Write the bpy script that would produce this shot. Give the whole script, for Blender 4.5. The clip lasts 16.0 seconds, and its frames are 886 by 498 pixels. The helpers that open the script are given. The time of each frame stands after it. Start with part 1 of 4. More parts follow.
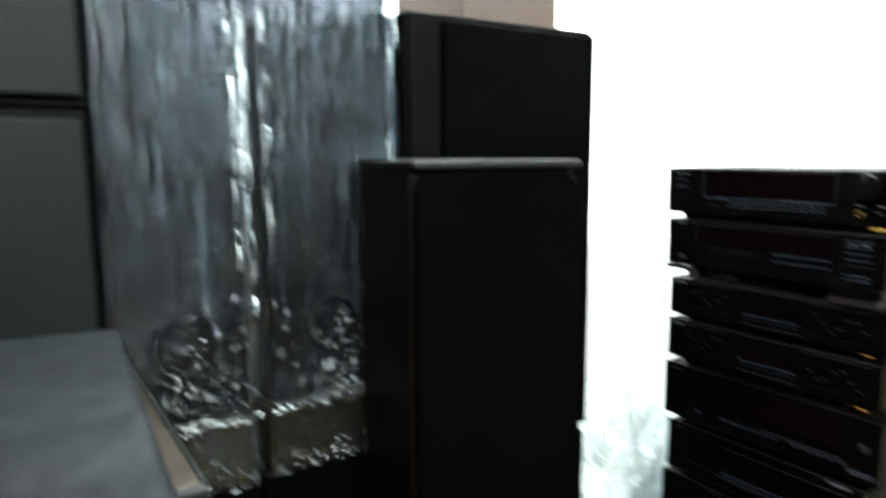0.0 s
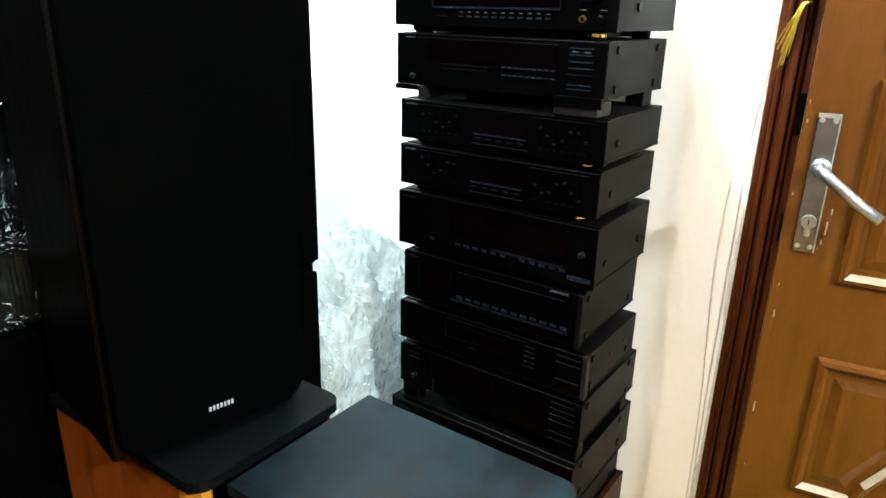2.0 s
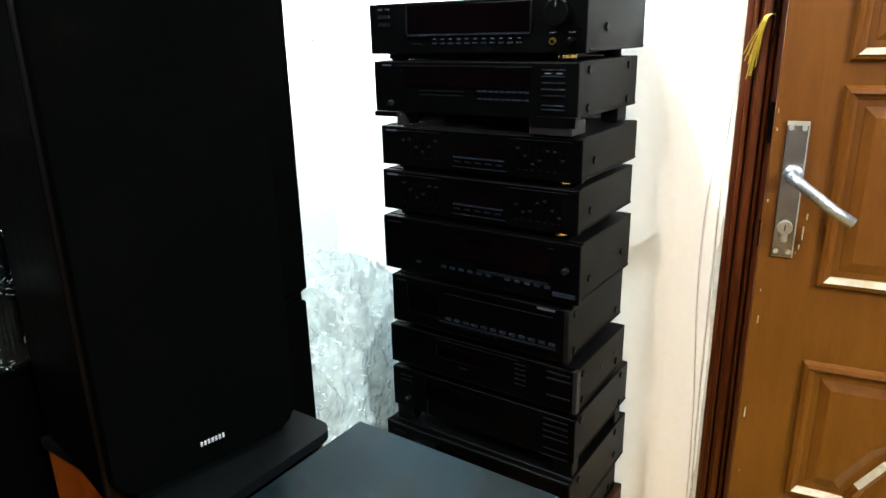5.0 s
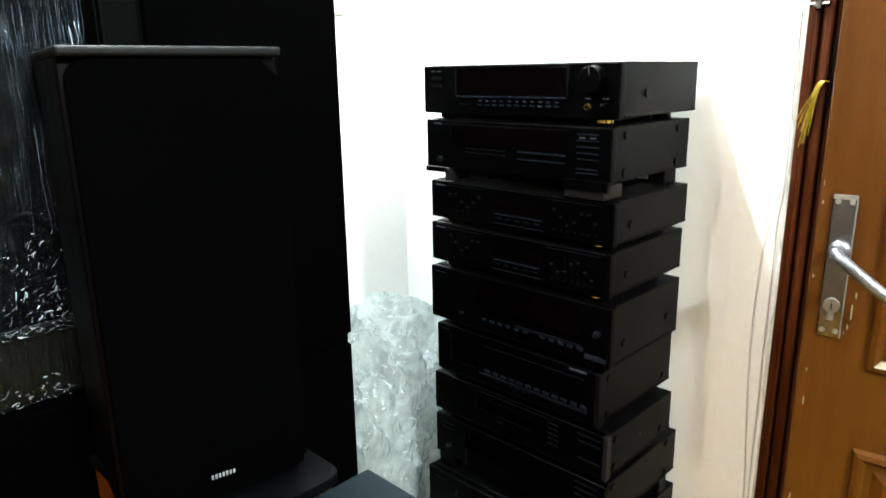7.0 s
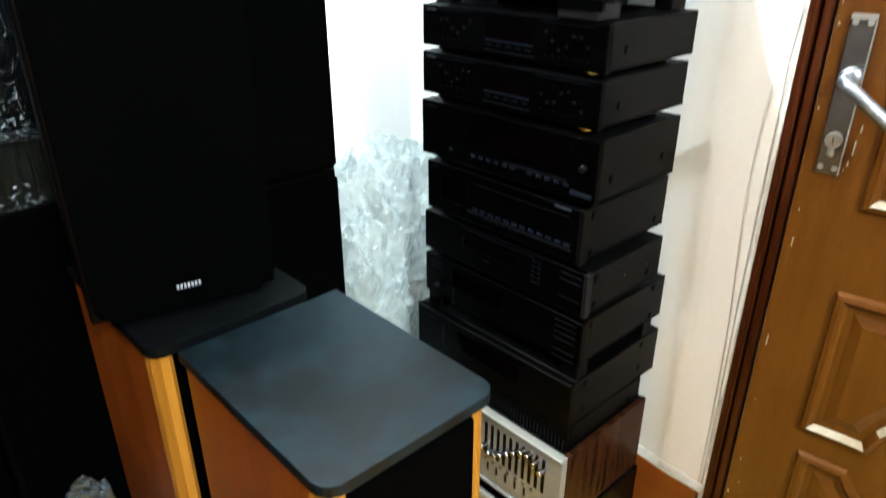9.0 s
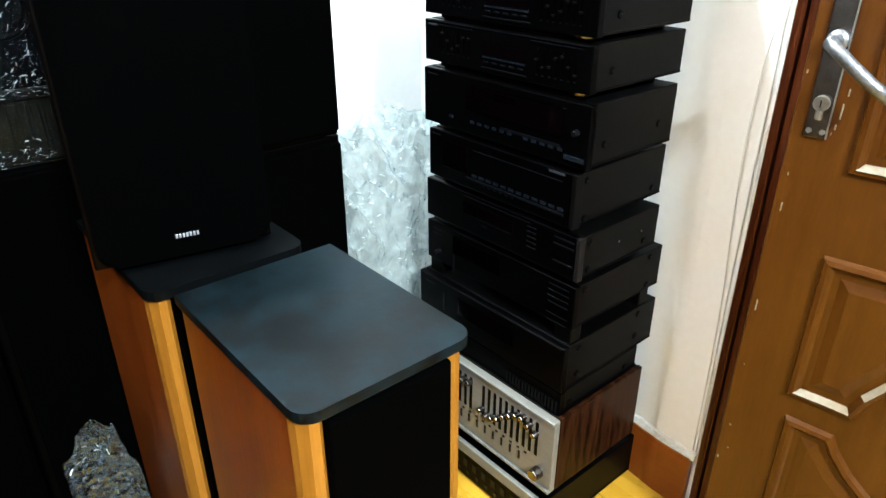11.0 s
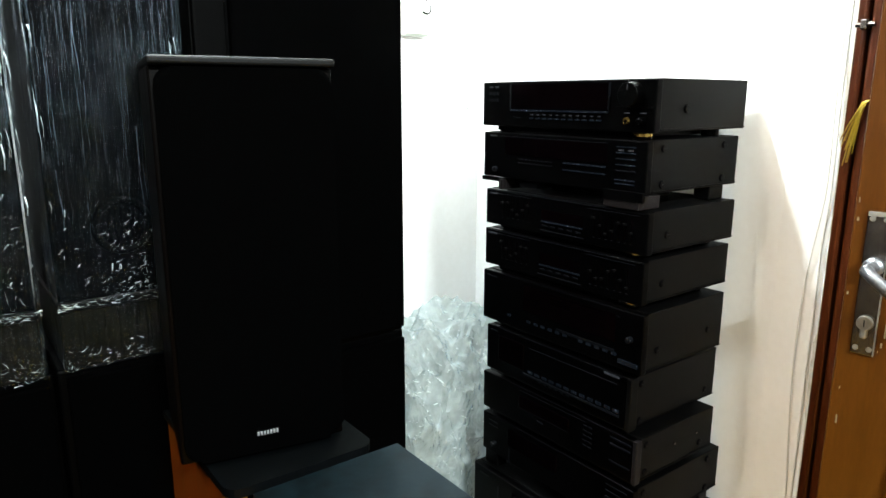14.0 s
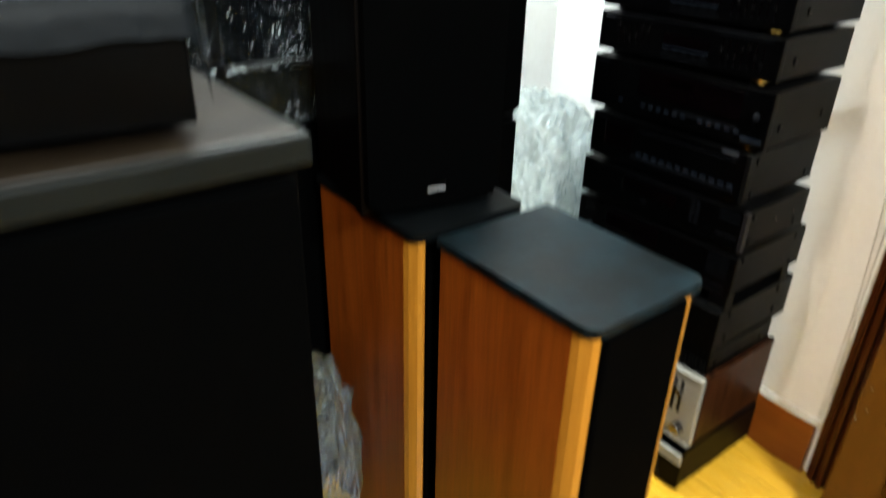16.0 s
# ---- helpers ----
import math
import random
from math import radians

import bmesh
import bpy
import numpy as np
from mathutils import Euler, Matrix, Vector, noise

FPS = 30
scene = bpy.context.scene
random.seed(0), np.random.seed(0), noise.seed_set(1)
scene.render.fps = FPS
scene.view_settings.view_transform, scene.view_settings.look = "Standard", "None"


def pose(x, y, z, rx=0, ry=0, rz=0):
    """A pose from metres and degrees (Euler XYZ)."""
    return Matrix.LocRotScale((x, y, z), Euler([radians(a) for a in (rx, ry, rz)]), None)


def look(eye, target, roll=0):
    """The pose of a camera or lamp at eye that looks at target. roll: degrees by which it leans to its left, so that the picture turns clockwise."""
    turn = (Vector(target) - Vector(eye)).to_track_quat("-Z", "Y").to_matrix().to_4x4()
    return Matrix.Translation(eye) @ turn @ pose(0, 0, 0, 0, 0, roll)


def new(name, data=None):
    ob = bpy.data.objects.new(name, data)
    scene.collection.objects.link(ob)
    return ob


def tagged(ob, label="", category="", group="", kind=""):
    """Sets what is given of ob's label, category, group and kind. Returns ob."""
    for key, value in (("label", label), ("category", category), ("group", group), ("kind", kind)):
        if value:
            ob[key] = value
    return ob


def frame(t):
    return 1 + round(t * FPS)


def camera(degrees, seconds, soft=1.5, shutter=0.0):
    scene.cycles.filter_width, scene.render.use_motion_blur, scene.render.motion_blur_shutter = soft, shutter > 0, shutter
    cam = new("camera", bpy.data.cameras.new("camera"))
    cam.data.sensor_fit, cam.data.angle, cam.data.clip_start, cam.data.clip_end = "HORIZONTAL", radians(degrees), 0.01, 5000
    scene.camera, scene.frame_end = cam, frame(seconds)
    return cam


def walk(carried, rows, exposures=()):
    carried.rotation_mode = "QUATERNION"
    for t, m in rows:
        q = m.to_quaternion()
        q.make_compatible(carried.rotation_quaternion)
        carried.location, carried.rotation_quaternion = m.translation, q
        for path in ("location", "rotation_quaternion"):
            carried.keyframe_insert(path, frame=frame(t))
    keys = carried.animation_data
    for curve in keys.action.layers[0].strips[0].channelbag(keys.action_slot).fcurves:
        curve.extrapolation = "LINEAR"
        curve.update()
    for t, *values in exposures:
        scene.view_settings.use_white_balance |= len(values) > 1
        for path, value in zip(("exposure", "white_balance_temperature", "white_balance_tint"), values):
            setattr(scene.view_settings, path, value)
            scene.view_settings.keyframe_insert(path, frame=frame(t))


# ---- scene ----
cam = camera(66.1, 16.0, shutter=0.5)
PATH = [
    (0, (-0.009, 0.028, 1.356), (1.071, 1.69, 1.084), -0.3),
    (0.1, (-0.001, 0.025, 1.347), (1.159, 1.619, 1.009), 0.2),
    (0.3, (0.022, 0.035, 1.323), (1.346, 1.466, 0.873), -0.2),
    (0.5, (0.037, 0.024, 1.314), (1.469, 1.337, 0.841), 1.1),
    (1, (0.069, 0.036, 1.304), (1.588, 1.253, 0.844), 0.4),
    (1.5, (0.089, 0.072, 1.276), (1.635, 1.196, 0.688), 2.0),
    (2, (0.103, 0.102, 1.265), (1.651, 1.186, 0.61), 1.5),
    (2.5, (0.113, 0.099, 1.264), (1.682, 1.164, 0.629), 0.3),
    (3, (0.117, 0.1, 1.281), (1.696, 1.171, 0.68), -1.1),
    (3.5, (0.119, 0.09, 1.281), (1.684, 1.171, 0.665), -1.1),
    (4, (0.116, 0.086, 1.275), (1.683, 1.167, 0.663), -1.5),
    (6.3, (0.093, 0.033, 1.282), (1.65, 1.154, 0.719), -0.0),
    (6.5, (0.121, -0.003, 1.303), (1.611, 1.209, 0.745), -0.7),
    (7, (0.173, -0.037, 1.317), (1.556, 1.318, 0.816), -0.9),
    (7.5, (0.196, -0.054, 1.321), (1.539, 1.36, 0.879), 0.1),
    (8, (0.203, -0.05, 1.317), (1.54, 1.363, 0.852), 0.9),
    (8.5, (0.226, -0.07, 1.28), (1.497, 1.301, 0.569), 0.4),
    (9, (0.239, -0.082, 1.241), (1.47, 1.241, 0.384), 0.0),
    (9.2, (0.249, -0.094, 1.236), (1.436, 1.226, 0.314), -0.3),
    (11.3, (0.243, -0.152, 1.213), (1.408, 1.221, 0.341), -0.0),
    (11.5, (0.238, -0.155, 1.223), (1.426, 1.242, 0.424), -0.1),
    (12, (0.237, -0.174, 1.254), (1.435, 1.285, 0.593), -0.8),
    (12.5, (0.223, -0.178, 1.279), (1.421, 1.331, 0.744), -0.7),
    (13, (0.206, -0.178, 1.291), (1.402, 1.358, 0.83), -0.2),
    (13.4, (0.196, -0.183, 1.297), (1.373, 1.371, 0.851), -0.2),
    (13.5, (0.19, -0.178, 1.298), (1.372, 1.37, 0.848), -0.0),
    (14, (0.182, -0.172, 1.298), (1.356, 1.388, 0.865), 0.1),
    (14.5, (0.148, -0.134, 1.307), (1.407, 1.35, 0.847), 1.1),
    (14.9, (0.065, -0.097, 1.299), (1.342, 1.369, 0.832), 1.1),
    (15, (0.038, -0.075, 1.302), (1.324, 1.389, 0.852), 0.8),
    (15.2, (-0.001, -0.049, 1.301), (1.296, 1.394, 0.814), 0.1),
    (15.5, (-0.034, -0.047, 1.292), (1.208, 1.413, 0.722), 2.6),
    (15.7, (-0.05, -0.055, 1.271), (1.161, 1.401, 0.626), 2.4),
    (15.9, (-0.067, -0.063, 1.237), (1.066, 1.363, 0.409), 0.9),
    (16, (-0.079, -0.092, 1.23), (1.009, 1.316, 0.316), 1.4),
]
EXPOSURES = [(0.0, 0.55, 6500, 10), (0.3, 0.45, 6478, 10), (0.6, 0.26, 6455, 10), (1.0, 0.05, 6425, 10), (1.5, 0.08, 6388, 10), (2.0, 0.18, 6350, 10), (4.2, 0.22, 6250, 10), (6.4, -0.1, 6407, 10), (7.0, -0.25, 6450, 10), (7.5, -0.51, 6383, 10), (8.0, -0.65, 6317, 10), (8.5, -0.25, 6250, 10), (9.0, -0.02, 6107, 10), (11.4, -0.02, 5950, 10), (12.5, -0.25, 6100, 10), (13.5, -0.4, 6400, 10), (14.5, -0.5, 6460, 10), (15.0, -0.33, 6490, 10), (15.5, -0.25, 6520, 10), (16.0, -0.25, 6550, 10)]
walk(cam, [(t, look(eye, target, roll)) for t, eye, target, roll in PATH], EXPOSURES)

# ---- light: a cool bulb above the speakers, a warm one by the side wall, a tube over the far half of the room ----
world = bpy.data.worlds.new("room_dark")
world.use_nodes = True
world.node_tree.nodes["Background"].inputs[0].default_value = (0.6, 0.7, 1.0, 1)
world.node_tree.nodes["Background"].inputs[1].default_value = 0.02
scene.world = world


def bulb(name, at, watts, colour, radius):
    lamp = bpy.data.lights.new(name, "POINT")
    lamp.energy, lamp.color, lamp.shadow_soft_size = watts, colour, radius
    new(name, lamp).location = at


bulb("cool_bulb", (0.65, 1.165, 2.88), 400, (0.86, 0.98, 1.0), 0.03)
bulb("warm_bulb", (-0.74, 0.84, 2.69), 125, (1.0, 0.91, 0.81), 0.04)
lamp = bpy.data.lights.new("tube_light", "AREA")
lamp.shape, lamp.size, lamp.size_y, lamp.energy, lamp.color = "RECTANGLE", 0.7, 0.05, 410, (0.91, 1.0, 0.99)
new("tube_light", lamp).matrix_basis = look((0.02, -2.1, 2.69), (0.75, 0.75, 0.9))


# ---- materials ----
def mat(name, colour, rough=0.5, metal=0.0, second=None, scale=8.0, grain=120.0, bump=0.15, stretch=(1, 1, 1), depth=0.002, mixpow=0.5, spec=0.3, band=0.17):
    """Two-scale noise between two colours, with roughness variation and fine relief."""
    m = bpy.data.materials.new(name)
    m.use_nodes = True
    nt = m.node_tree
    p = nt.nodes["Principled BSDF"]
    p.inputs["Metallic"].default_value = metal
    p.inputs["Specular IOR Level"].default_value = spec
    co = nt.nodes.new("ShaderNodeTexCoord")
    mp = nt.nodes.new("ShaderNodeMapping")
    mp.inputs["Scale"].default_value = stretch
    nt.links.new(co.outputs["Object"], mp.inputs["Vector"])
    big = nt.nodes.new("ShaderNodeTexNoise")
    big.inputs["Scale"].default_value, big.inputs["Detail"].default_value = scale, 5
    fine = nt.nodes.new("ShaderNodeTexNoise")
    fine.inputs["Scale"].default_value, fine.inputs["Detail"].default_value = grain, 3
    for n in (big, fine):
        nt.links.new(mp.outputs[0], n.inputs["Vector"])
    add = nt.nodes.new("ShaderNodeMix")
    add.inputs[0].default_value = 0.4
    nt.links.new(big.outputs["Fac"], add.inputs[2])
    nt.links.new(fine.outputs["Fac"], add.inputs[3])
    ramp = nt.nodes.new("ShaderNodeValToRGB")
    ramp.color_ramp.elements[0].position, ramp.color_ramp.elements[1].position = mixpow - band, mixpow + band
    second = second or tuple(c * 0.75 for c in colour)
    ramp.color_ramp.elements[0].color, ramp.color_ramp.elements[1].color = (*second, 1), (*colour, 1)
    nt.links.new(add.outputs[0], ramp.inputs[0])
    nt.links.new(ramp.outputs[0], p.inputs["Base Color"])
    rr = nt.nodes.new("ShaderNodeMapRange")
    rr.inputs[3].default_value, rr.inputs[4].default_value = max(0.02, rough - 0.08), min(1, rough + 0.08)
    nt.links.new(big.outputs["Fac"], rr.inputs[0])
    nt.links.new(rr.outputs[0], p.inputs["Roughness"])
    bp = nt.nodes.new("ShaderNodeBump")
    bp.inputs["Strength"].default_value, bp.inputs["Distance"].default_value = bump, depth
    nt.links.new(fine.outputs["Fac"], bp.inputs["Height"])
    nt.links.new(bp.outputs[0], p.inputs["Normal"])
    return m


def film_mat(name, tint, cover, rough, scale, stretch, bump, gloss=0.6, vary=0.5, pass_light=0.5):
    """Clear plastic film: see-through, with a glossy crinkled skin and a faint milky body."""
    m = bpy.data.materials.new(name)
    m.use_nodes = True
    nt = m.node_tree
    nt.nodes.remove(nt.nodes["Principled BSDF"])
    out = nt.nodes["Material Output"]
    co, mp = nt.nodes.new("ShaderNodeTexCoord"), nt.nodes.new("ShaderNodeMapping")
    mp.inputs["Scale"].default_value = stretch
    nt.links.new(co.outputs["Object"], mp.inputs["Vector"])
    ns = nt.nodes.new("ShaderNodeTexNoise")
    ns.inputs["Scale"].default_value, ns.inputs["Detail"].default_value = scale, 6
    vo = nt.nodes.new("ShaderNodeTexVoronoi")
    vo.inputs["Scale"].default_value = scale * 1.7
    nt.links.new(mp.outputs[0], ns.inputs["Vector"])
    nt.links.new(mp.outputs[0], vo.inputs["Vector"])
    ad = nt.nodes.new("ShaderNodeMath")
    nt.links.new(ns.outputs["Fac"], ad.inputs[0])
    nt.links.new(vo.outputs["Distance"], ad.inputs[1])
    bp = nt.nodes.new("ShaderNodeBump")
    bp.inputs["Strength"].default_value, bp.inputs["Distance"].default_value = bump, 0.02
    nt.links.new(ad.outputs[0], bp.inputs["Height"])
    gl = nt.nodes.new("ShaderNodeBsdfGlossy")
    gl.inputs["Roughness"].default_value = rough
    gl.inputs["Color"].default_value = (0.72, 0.86, 1.0, 1)
    df = nt.nodes.new("ShaderNodeBsdfDiffuse")
    df.inputs["Color"].default_value = (*tint, 1)
    tl = nt.nodes.new("ShaderNodeBsdfTranslucent")
    tl.inputs["Color"].default_value = (*tint, 1)
    nt.links.new(bp.outputs[0], gl.inputs["Normal"])
    tr = nt.nodes.new("ShaderNodeBsdfTransparent")
    m0, m1, m2 = (nt.nodes.new("ShaderNodeMixShader") for _ in range(3))
    m0.inputs[0].default_value = pass_light
    nt.links.new(df.outputs[0], m0.inputs[1])
    nt.links.new(tl.outputs[0], m0.inputs[2])
    rg = nt.nodes.new("ShaderNodeMapRange")
    rg.inputs[1].default_value, rg.inputs[2].default_value = 0.35, 0.75
    rg.inputs[3].default_value, rg.inputs[4].default_value = cover * (1 - vary), min(1, cover * (1 + vary))
    nt.links.new(ns.outputs["Fac"], rg.inputs[0])
    nt.links.new(rg.outputs[0], m1.inputs[0])
    nt.links.new(tr.outputs[0], m1.inputs[1])
    nt.links.new(m0.outputs[0], m1.inputs[2])
    lw = nt.nodes.new("ShaderNodeFresnel")
    lw.inputs["IOR"].default_value = 1.5
    nt.links.new(bp.outputs[0], lw.inputs["Normal"])
    fm = nt.nodes.new("ShaderNodeMath")
    fm.operation = "MULTIPLY_ADD"
    fm.inputs[1].default_value, fm.inputs[2].default_value = gloss, 0.01
    nt.links.new(lw.outputs[0], fm.inputs[0])
    nt.links.new(fm.outputs[0], m2.inputs[0])
    nt.links.new(m1.outputs[0], m2.inputs[1])
    nt.links.new(gl.outputs[0], m2.inputs[2])
    nt.links.new(m2.outputs[0], out.inputs["Surface"])
    return m


M_WALL = mat("cream_wall_paint", (0.788, 0.79, 0.78), 0.7, second=(0.739, 0.735, 0.714), scale=2.5, grain=60, bump=0.12)
# Unseen walls are kept dark on purpose, to cut bounced light.
M_FARWALL = mat("dark_fill_cut_paint", (0.16, 0.155, 0.15), 0.8, scale=2, grain=50)
M_CEIL = mat("ceiling_paint", (0.78, 0.77, 0.74), 0.8, scale=2, grain=50)
M_FLOOR = mat("yellow_laminate", (0.425, 0.234, 0.0187), 0.28, second=(0.348, 0.178, 0.0119), scale=5, grain=60, stretch=(6, 0.8, 1), bump=0.05, spec=0.4)
M_FLOORGAP = mat("floor_joint", (0.10, 0.05, 0.02), 0.7)
M_BASE = mat("orange_brown_skirting", (0.201, 0.052, 0.00558), 0.4, second=(0.148, 0.0354, 0.00372), scale=6, grain=50, stretch=(1, 0.5, 6))
M_DOOR = mat("brown_varnished_door", (0.0463, 0.0144, 0.000988), 0.34, second=(0.0314, 0.00909, 0.000579), scale=7, grain=45, stretch=(5, 5, 0.6), bump=0.12, spec=0.16, band=0.13)
# Serves real chips and scratches, and the highlight painted on moulding slopes.
M_WEAR_HIGHLIGHT = mat("wear_and_highlight_varnish", (0.157, 0.13, 0.0908), 0.32, second=(0.0908, 0.0605, 0.0303), scale=20, grain=80, mixpow=0.46)
M_FRAME = mat("red_brown_door_frame", (0.0527, 0.0115, 0.00221), 0.36, second=(0.0272, 0.00552, 0.0011), scale=9, grain=60, stretch=(6, 6, 0.5), bump=0.15, spec=0.16)
M_PLASTER = mat("rough_plaster", (0.62, 0.6, 0.55), 0.85, second=(0.46, 0.43, 0.36), scale=30, grain=120, bump=0.6, depth=0.004)
M_CHROME = mat("worn_chrome", (0.204, 0.182, 0.171), 0.22, 1.0, second=(0.12, 0.103, 0.0935), scale=30, grain=200, bump=0.05)
M_NICKEL = mat("pale_nickel", (0.232, 0.22, 0.195), 0.34, 0.7, second=(0.15, 0.136, 0.113), scale=40, grain=200, bump=0.1)
M_LEVER = mat("worn_cast_metal", (0.193, 0.198, 0.21), 0.42, 0.85, second=(0.109, 0.112, 0.118), scale=60, grain=260, bump=0.4)
M_BLACK = mat("black_plastic_front", (0.000118, 0.000118, 0.000147), 0.36, second=(5.88e-05, 5.88e-05, 8.82e-05), scale=14, grain=300, bump=0.06, spec=0.04)
M_GLASS = mat("dark_display_window", (0.00027, 0.00018, 0.000225), 0.10, second=(0.00054, 0.000225, 0.000315), scale=10, grain=90, bump=0.0, spec=0.06)
M_CASE = mat("dark_grey_metal_case", (0.000448, 0.00043, 0.000423), 0.5, second=(0.000327, 0.000318, 0.000315), scale=9, grain=420, bump=0.12, spec=0.07)
M_CASE2 = mat("black_metal_case", (0.000263, 0.000249, 0.000237), 0.45, second=(0.000184, 0.000178, 0.000174), scale=12, grain=420, bump=0.12, spec=0.07)
M_SCREW = mat("black_screw", (0.0004, 0.0004, 0.0005), 0.35, spec=0.04)
M_PRINT = mat("pale_print", (0.0174, 0.0189, 0.0237), 0.5, second=(0.00945, 0.0107, 0.0135), scale=60, grain=300)
M_BUTTON = mat("blue_grey_button", (0.00471, 0.00648, 0.00944), 0.25, second=(0.00213, 0.00296, 0.00447), scale=40, grain=200, spec=0.5)
M_LINE = mat("grey_trim_line", (0.0034, 0.00377, 0.00473), 0.3, 0.3, spec=0.1)
M_GOLD = mat("gold_trim", (0.576, 0.376, 0.104), 0.28, 1.0)
M_FOOT = mat("pinkish_grey_foot", (0.00534, 0.00446, 0.0047), 0.35, second=(0.00357, 0.00301, 0.00312), scale=20, grain=120, spec=0.1)
M_SILVER = mat("brushed_silver_front", (0.162, 0.154, 0.133), 0.36, 0.35, second=(0.13, 0.124, 0.107), scale=8, grain=90, stretch=(1, 0.3, 10), bump=0.1)
M_ROSE = mat("dark_rosewood_side", (0.0204, 0.0063, 0.0021), 0.35, second=(0.00132, 0.00054, 0.00036), scale=6, grain=30, stretch=(12, 1, 0.9), bump=0.1, spec=0.05, band=0.11)
M_CHERRY = mat("red_brown_wood_veneer", (0.125, 0.0271, 0.00228), 0.33, second=(0.0766, 0.0147, 0.00113), scale=5, grain=26, stretch=(9, 9, 0.5), bump=0.1, spec=0.2, band=0.12)
M_PINE = mat("golden_wood_edge", (0.211, 0.0867, 0.00843), 0.38, second=(0.168, 0.0632, 0.00527), scale=5, grain=30, stretch=(9, 9, 0.5), bump=0.1, spec=0.25, band=0.13)
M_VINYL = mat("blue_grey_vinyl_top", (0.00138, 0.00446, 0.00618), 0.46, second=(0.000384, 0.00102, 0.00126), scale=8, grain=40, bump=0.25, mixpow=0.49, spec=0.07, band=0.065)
# Darker copy of the vinyl: shade under the upper speaker put into colour.
M_VINYL_SHADE = mat("shaded_vinyl_top", (0.0008, 0.0012, 0.00145), 0.5, second=(0.0004, 0.0006, 0.0007), scale=7, grain=40, bump=0.25, spec=0.05)
M_CLOTH = mat("black_grille_cloth", (8.88e-05, 0.000106, 0.000126), 0.9, second=(5.04e-05, 6.33e-05, 7.56e-05), scale=5, grain=700, bump=0.7, depth=0.001, spec=0.01)
M_CAB = mat("black_speaker_cabinet", (8.4e-05, 9.52e-05, 0.000118), 0.5, second=(5.6e-05, 6.16e-05, 8.4e-05), scale=6, grain=260, bump=0.2, spec=0.02)
M_WALNUT = mat("dark_walnut_veneer", (0.000486, 0.000178, 8.1e-05), 0.42, second=(0.000275, 0.000105, 5.67e-05), scale=5, grain=30, stretch=(8, 8, 0.5), bump=0.1, spec=0.04)
M_CAP = mat("dusty_black_top", (0.00116, 0.00131, 0.0014), 0.5, second=(0.000484, 0.00054, 0.00058), scale=9, grain=120, bump=0.1, spec=0.08)
M_TOPWOOD = mat("greyish_brown_wood_top", (0.0103, 0.007, 0.00381), 0.45, second=(0.0016, 0.0008, 0.000365), scale=4, grain=24, stretch=(1.2, 9, 9), bump=0.1, spec=0.1)
M_EDGE = mat("grey_green_edge_band", (0.00131, 0.00198, 0.00186), 0.45, second=(0.00085, 0.00129, 0.00119), scale=10, grain=90, spec=0.08)
M_LOGO = mat("silver_badge", (0.55, 0.56, 0.6), 0.3, 0.8)
M_WHITE = mat("white_cable_plastic", (0.67, 0.659, 0.626), 0.45)
M_YELLOW = mat("yellow_tinsel", (0.33, 0.228, 0.018), 0.35, 0.3, second=(0.228, 0.162, 0.018), scale=40)
M_SWITCH = mat("aged_white_plastic", (0.50, 0.52, 0.46), 0.4)
M_DARKPLAST = mat("grey_wrapped_cabinet", (0.000617, 0.000742, 0.000742), 0.5, second=(0.00036, 0.000433, 0.000433), scale=4, grain=80, spec=0.02)
M_TAN = mat("tan_cabinet_base", (0.00504, 0.00464, 0.00277), 0.5, second=(0.00302, 0.00282, 0.00176), scale=6, grain=60, spec=0.03)
M_FILM = film_mat("stretch_film", (0.10, 0.14, 0.16), 0.012, 0.10, 40, (2.6, 2.6, 0.22), 1.0, 0.42)
M_BUBBLE = film_mat("bubble_wrap", (0.60, 0.66, 0.63), 0.5, 0.13, 34, (1, 1, 1), 0.5, 0.6, 0.22, 0.6)
M_GREENBLACK = mat("dark_green_black_cabinet", (0.000825, 0.0017, 0.00154), 0.55, second=(0.000495, 0.00099, 0.000935), scale=6, grain=120, spec=0.05)
# Glints on film and wrap, put into the colour of thin wrinkle threads.
M_CREASE_GLINT = mat("painted_film_glint", (0.62, 0.72, 0.74), 0.16, second=(0.036, 0.0504, 0.0576), scale=30, grain=120, spec=0.6)
M_STREAK = mat("painted_film_streak", (0.12, 0.17, 0.21), 0.2, second=(0.008, 0.013, 0.018), scale=24, grain=90, spec=0.5)
M_GLINT = mat("painted_wrap_glint", (0.88, 0.92, 0.92), 0.2, second=(0.70, 0.76, 0.75), scale=30, grain=120, spec=0.6)
M_SHEET = mat("dusty_blue_plastic_sheet", (0.000756, 0.00146, 0.0022), 0.55, second=(0.000242, 0.000486, 0.000804), scale=9, grain=60, bump=0.5, spec=0.05)
M_LID = mat("dusty_blue_lid", (0.0015, 0.00272, 0.00381), 0.6, second=(0.000816, 0.0015, 0.00204), scale=6, grain=40, spec=0.05)
M_CLEAR = film_mat("crumpled_clear_film", (0.10, 0.12, 0.13), 0.03, 0.14, 40, (1, 1, 1), 1.0, 0.9)



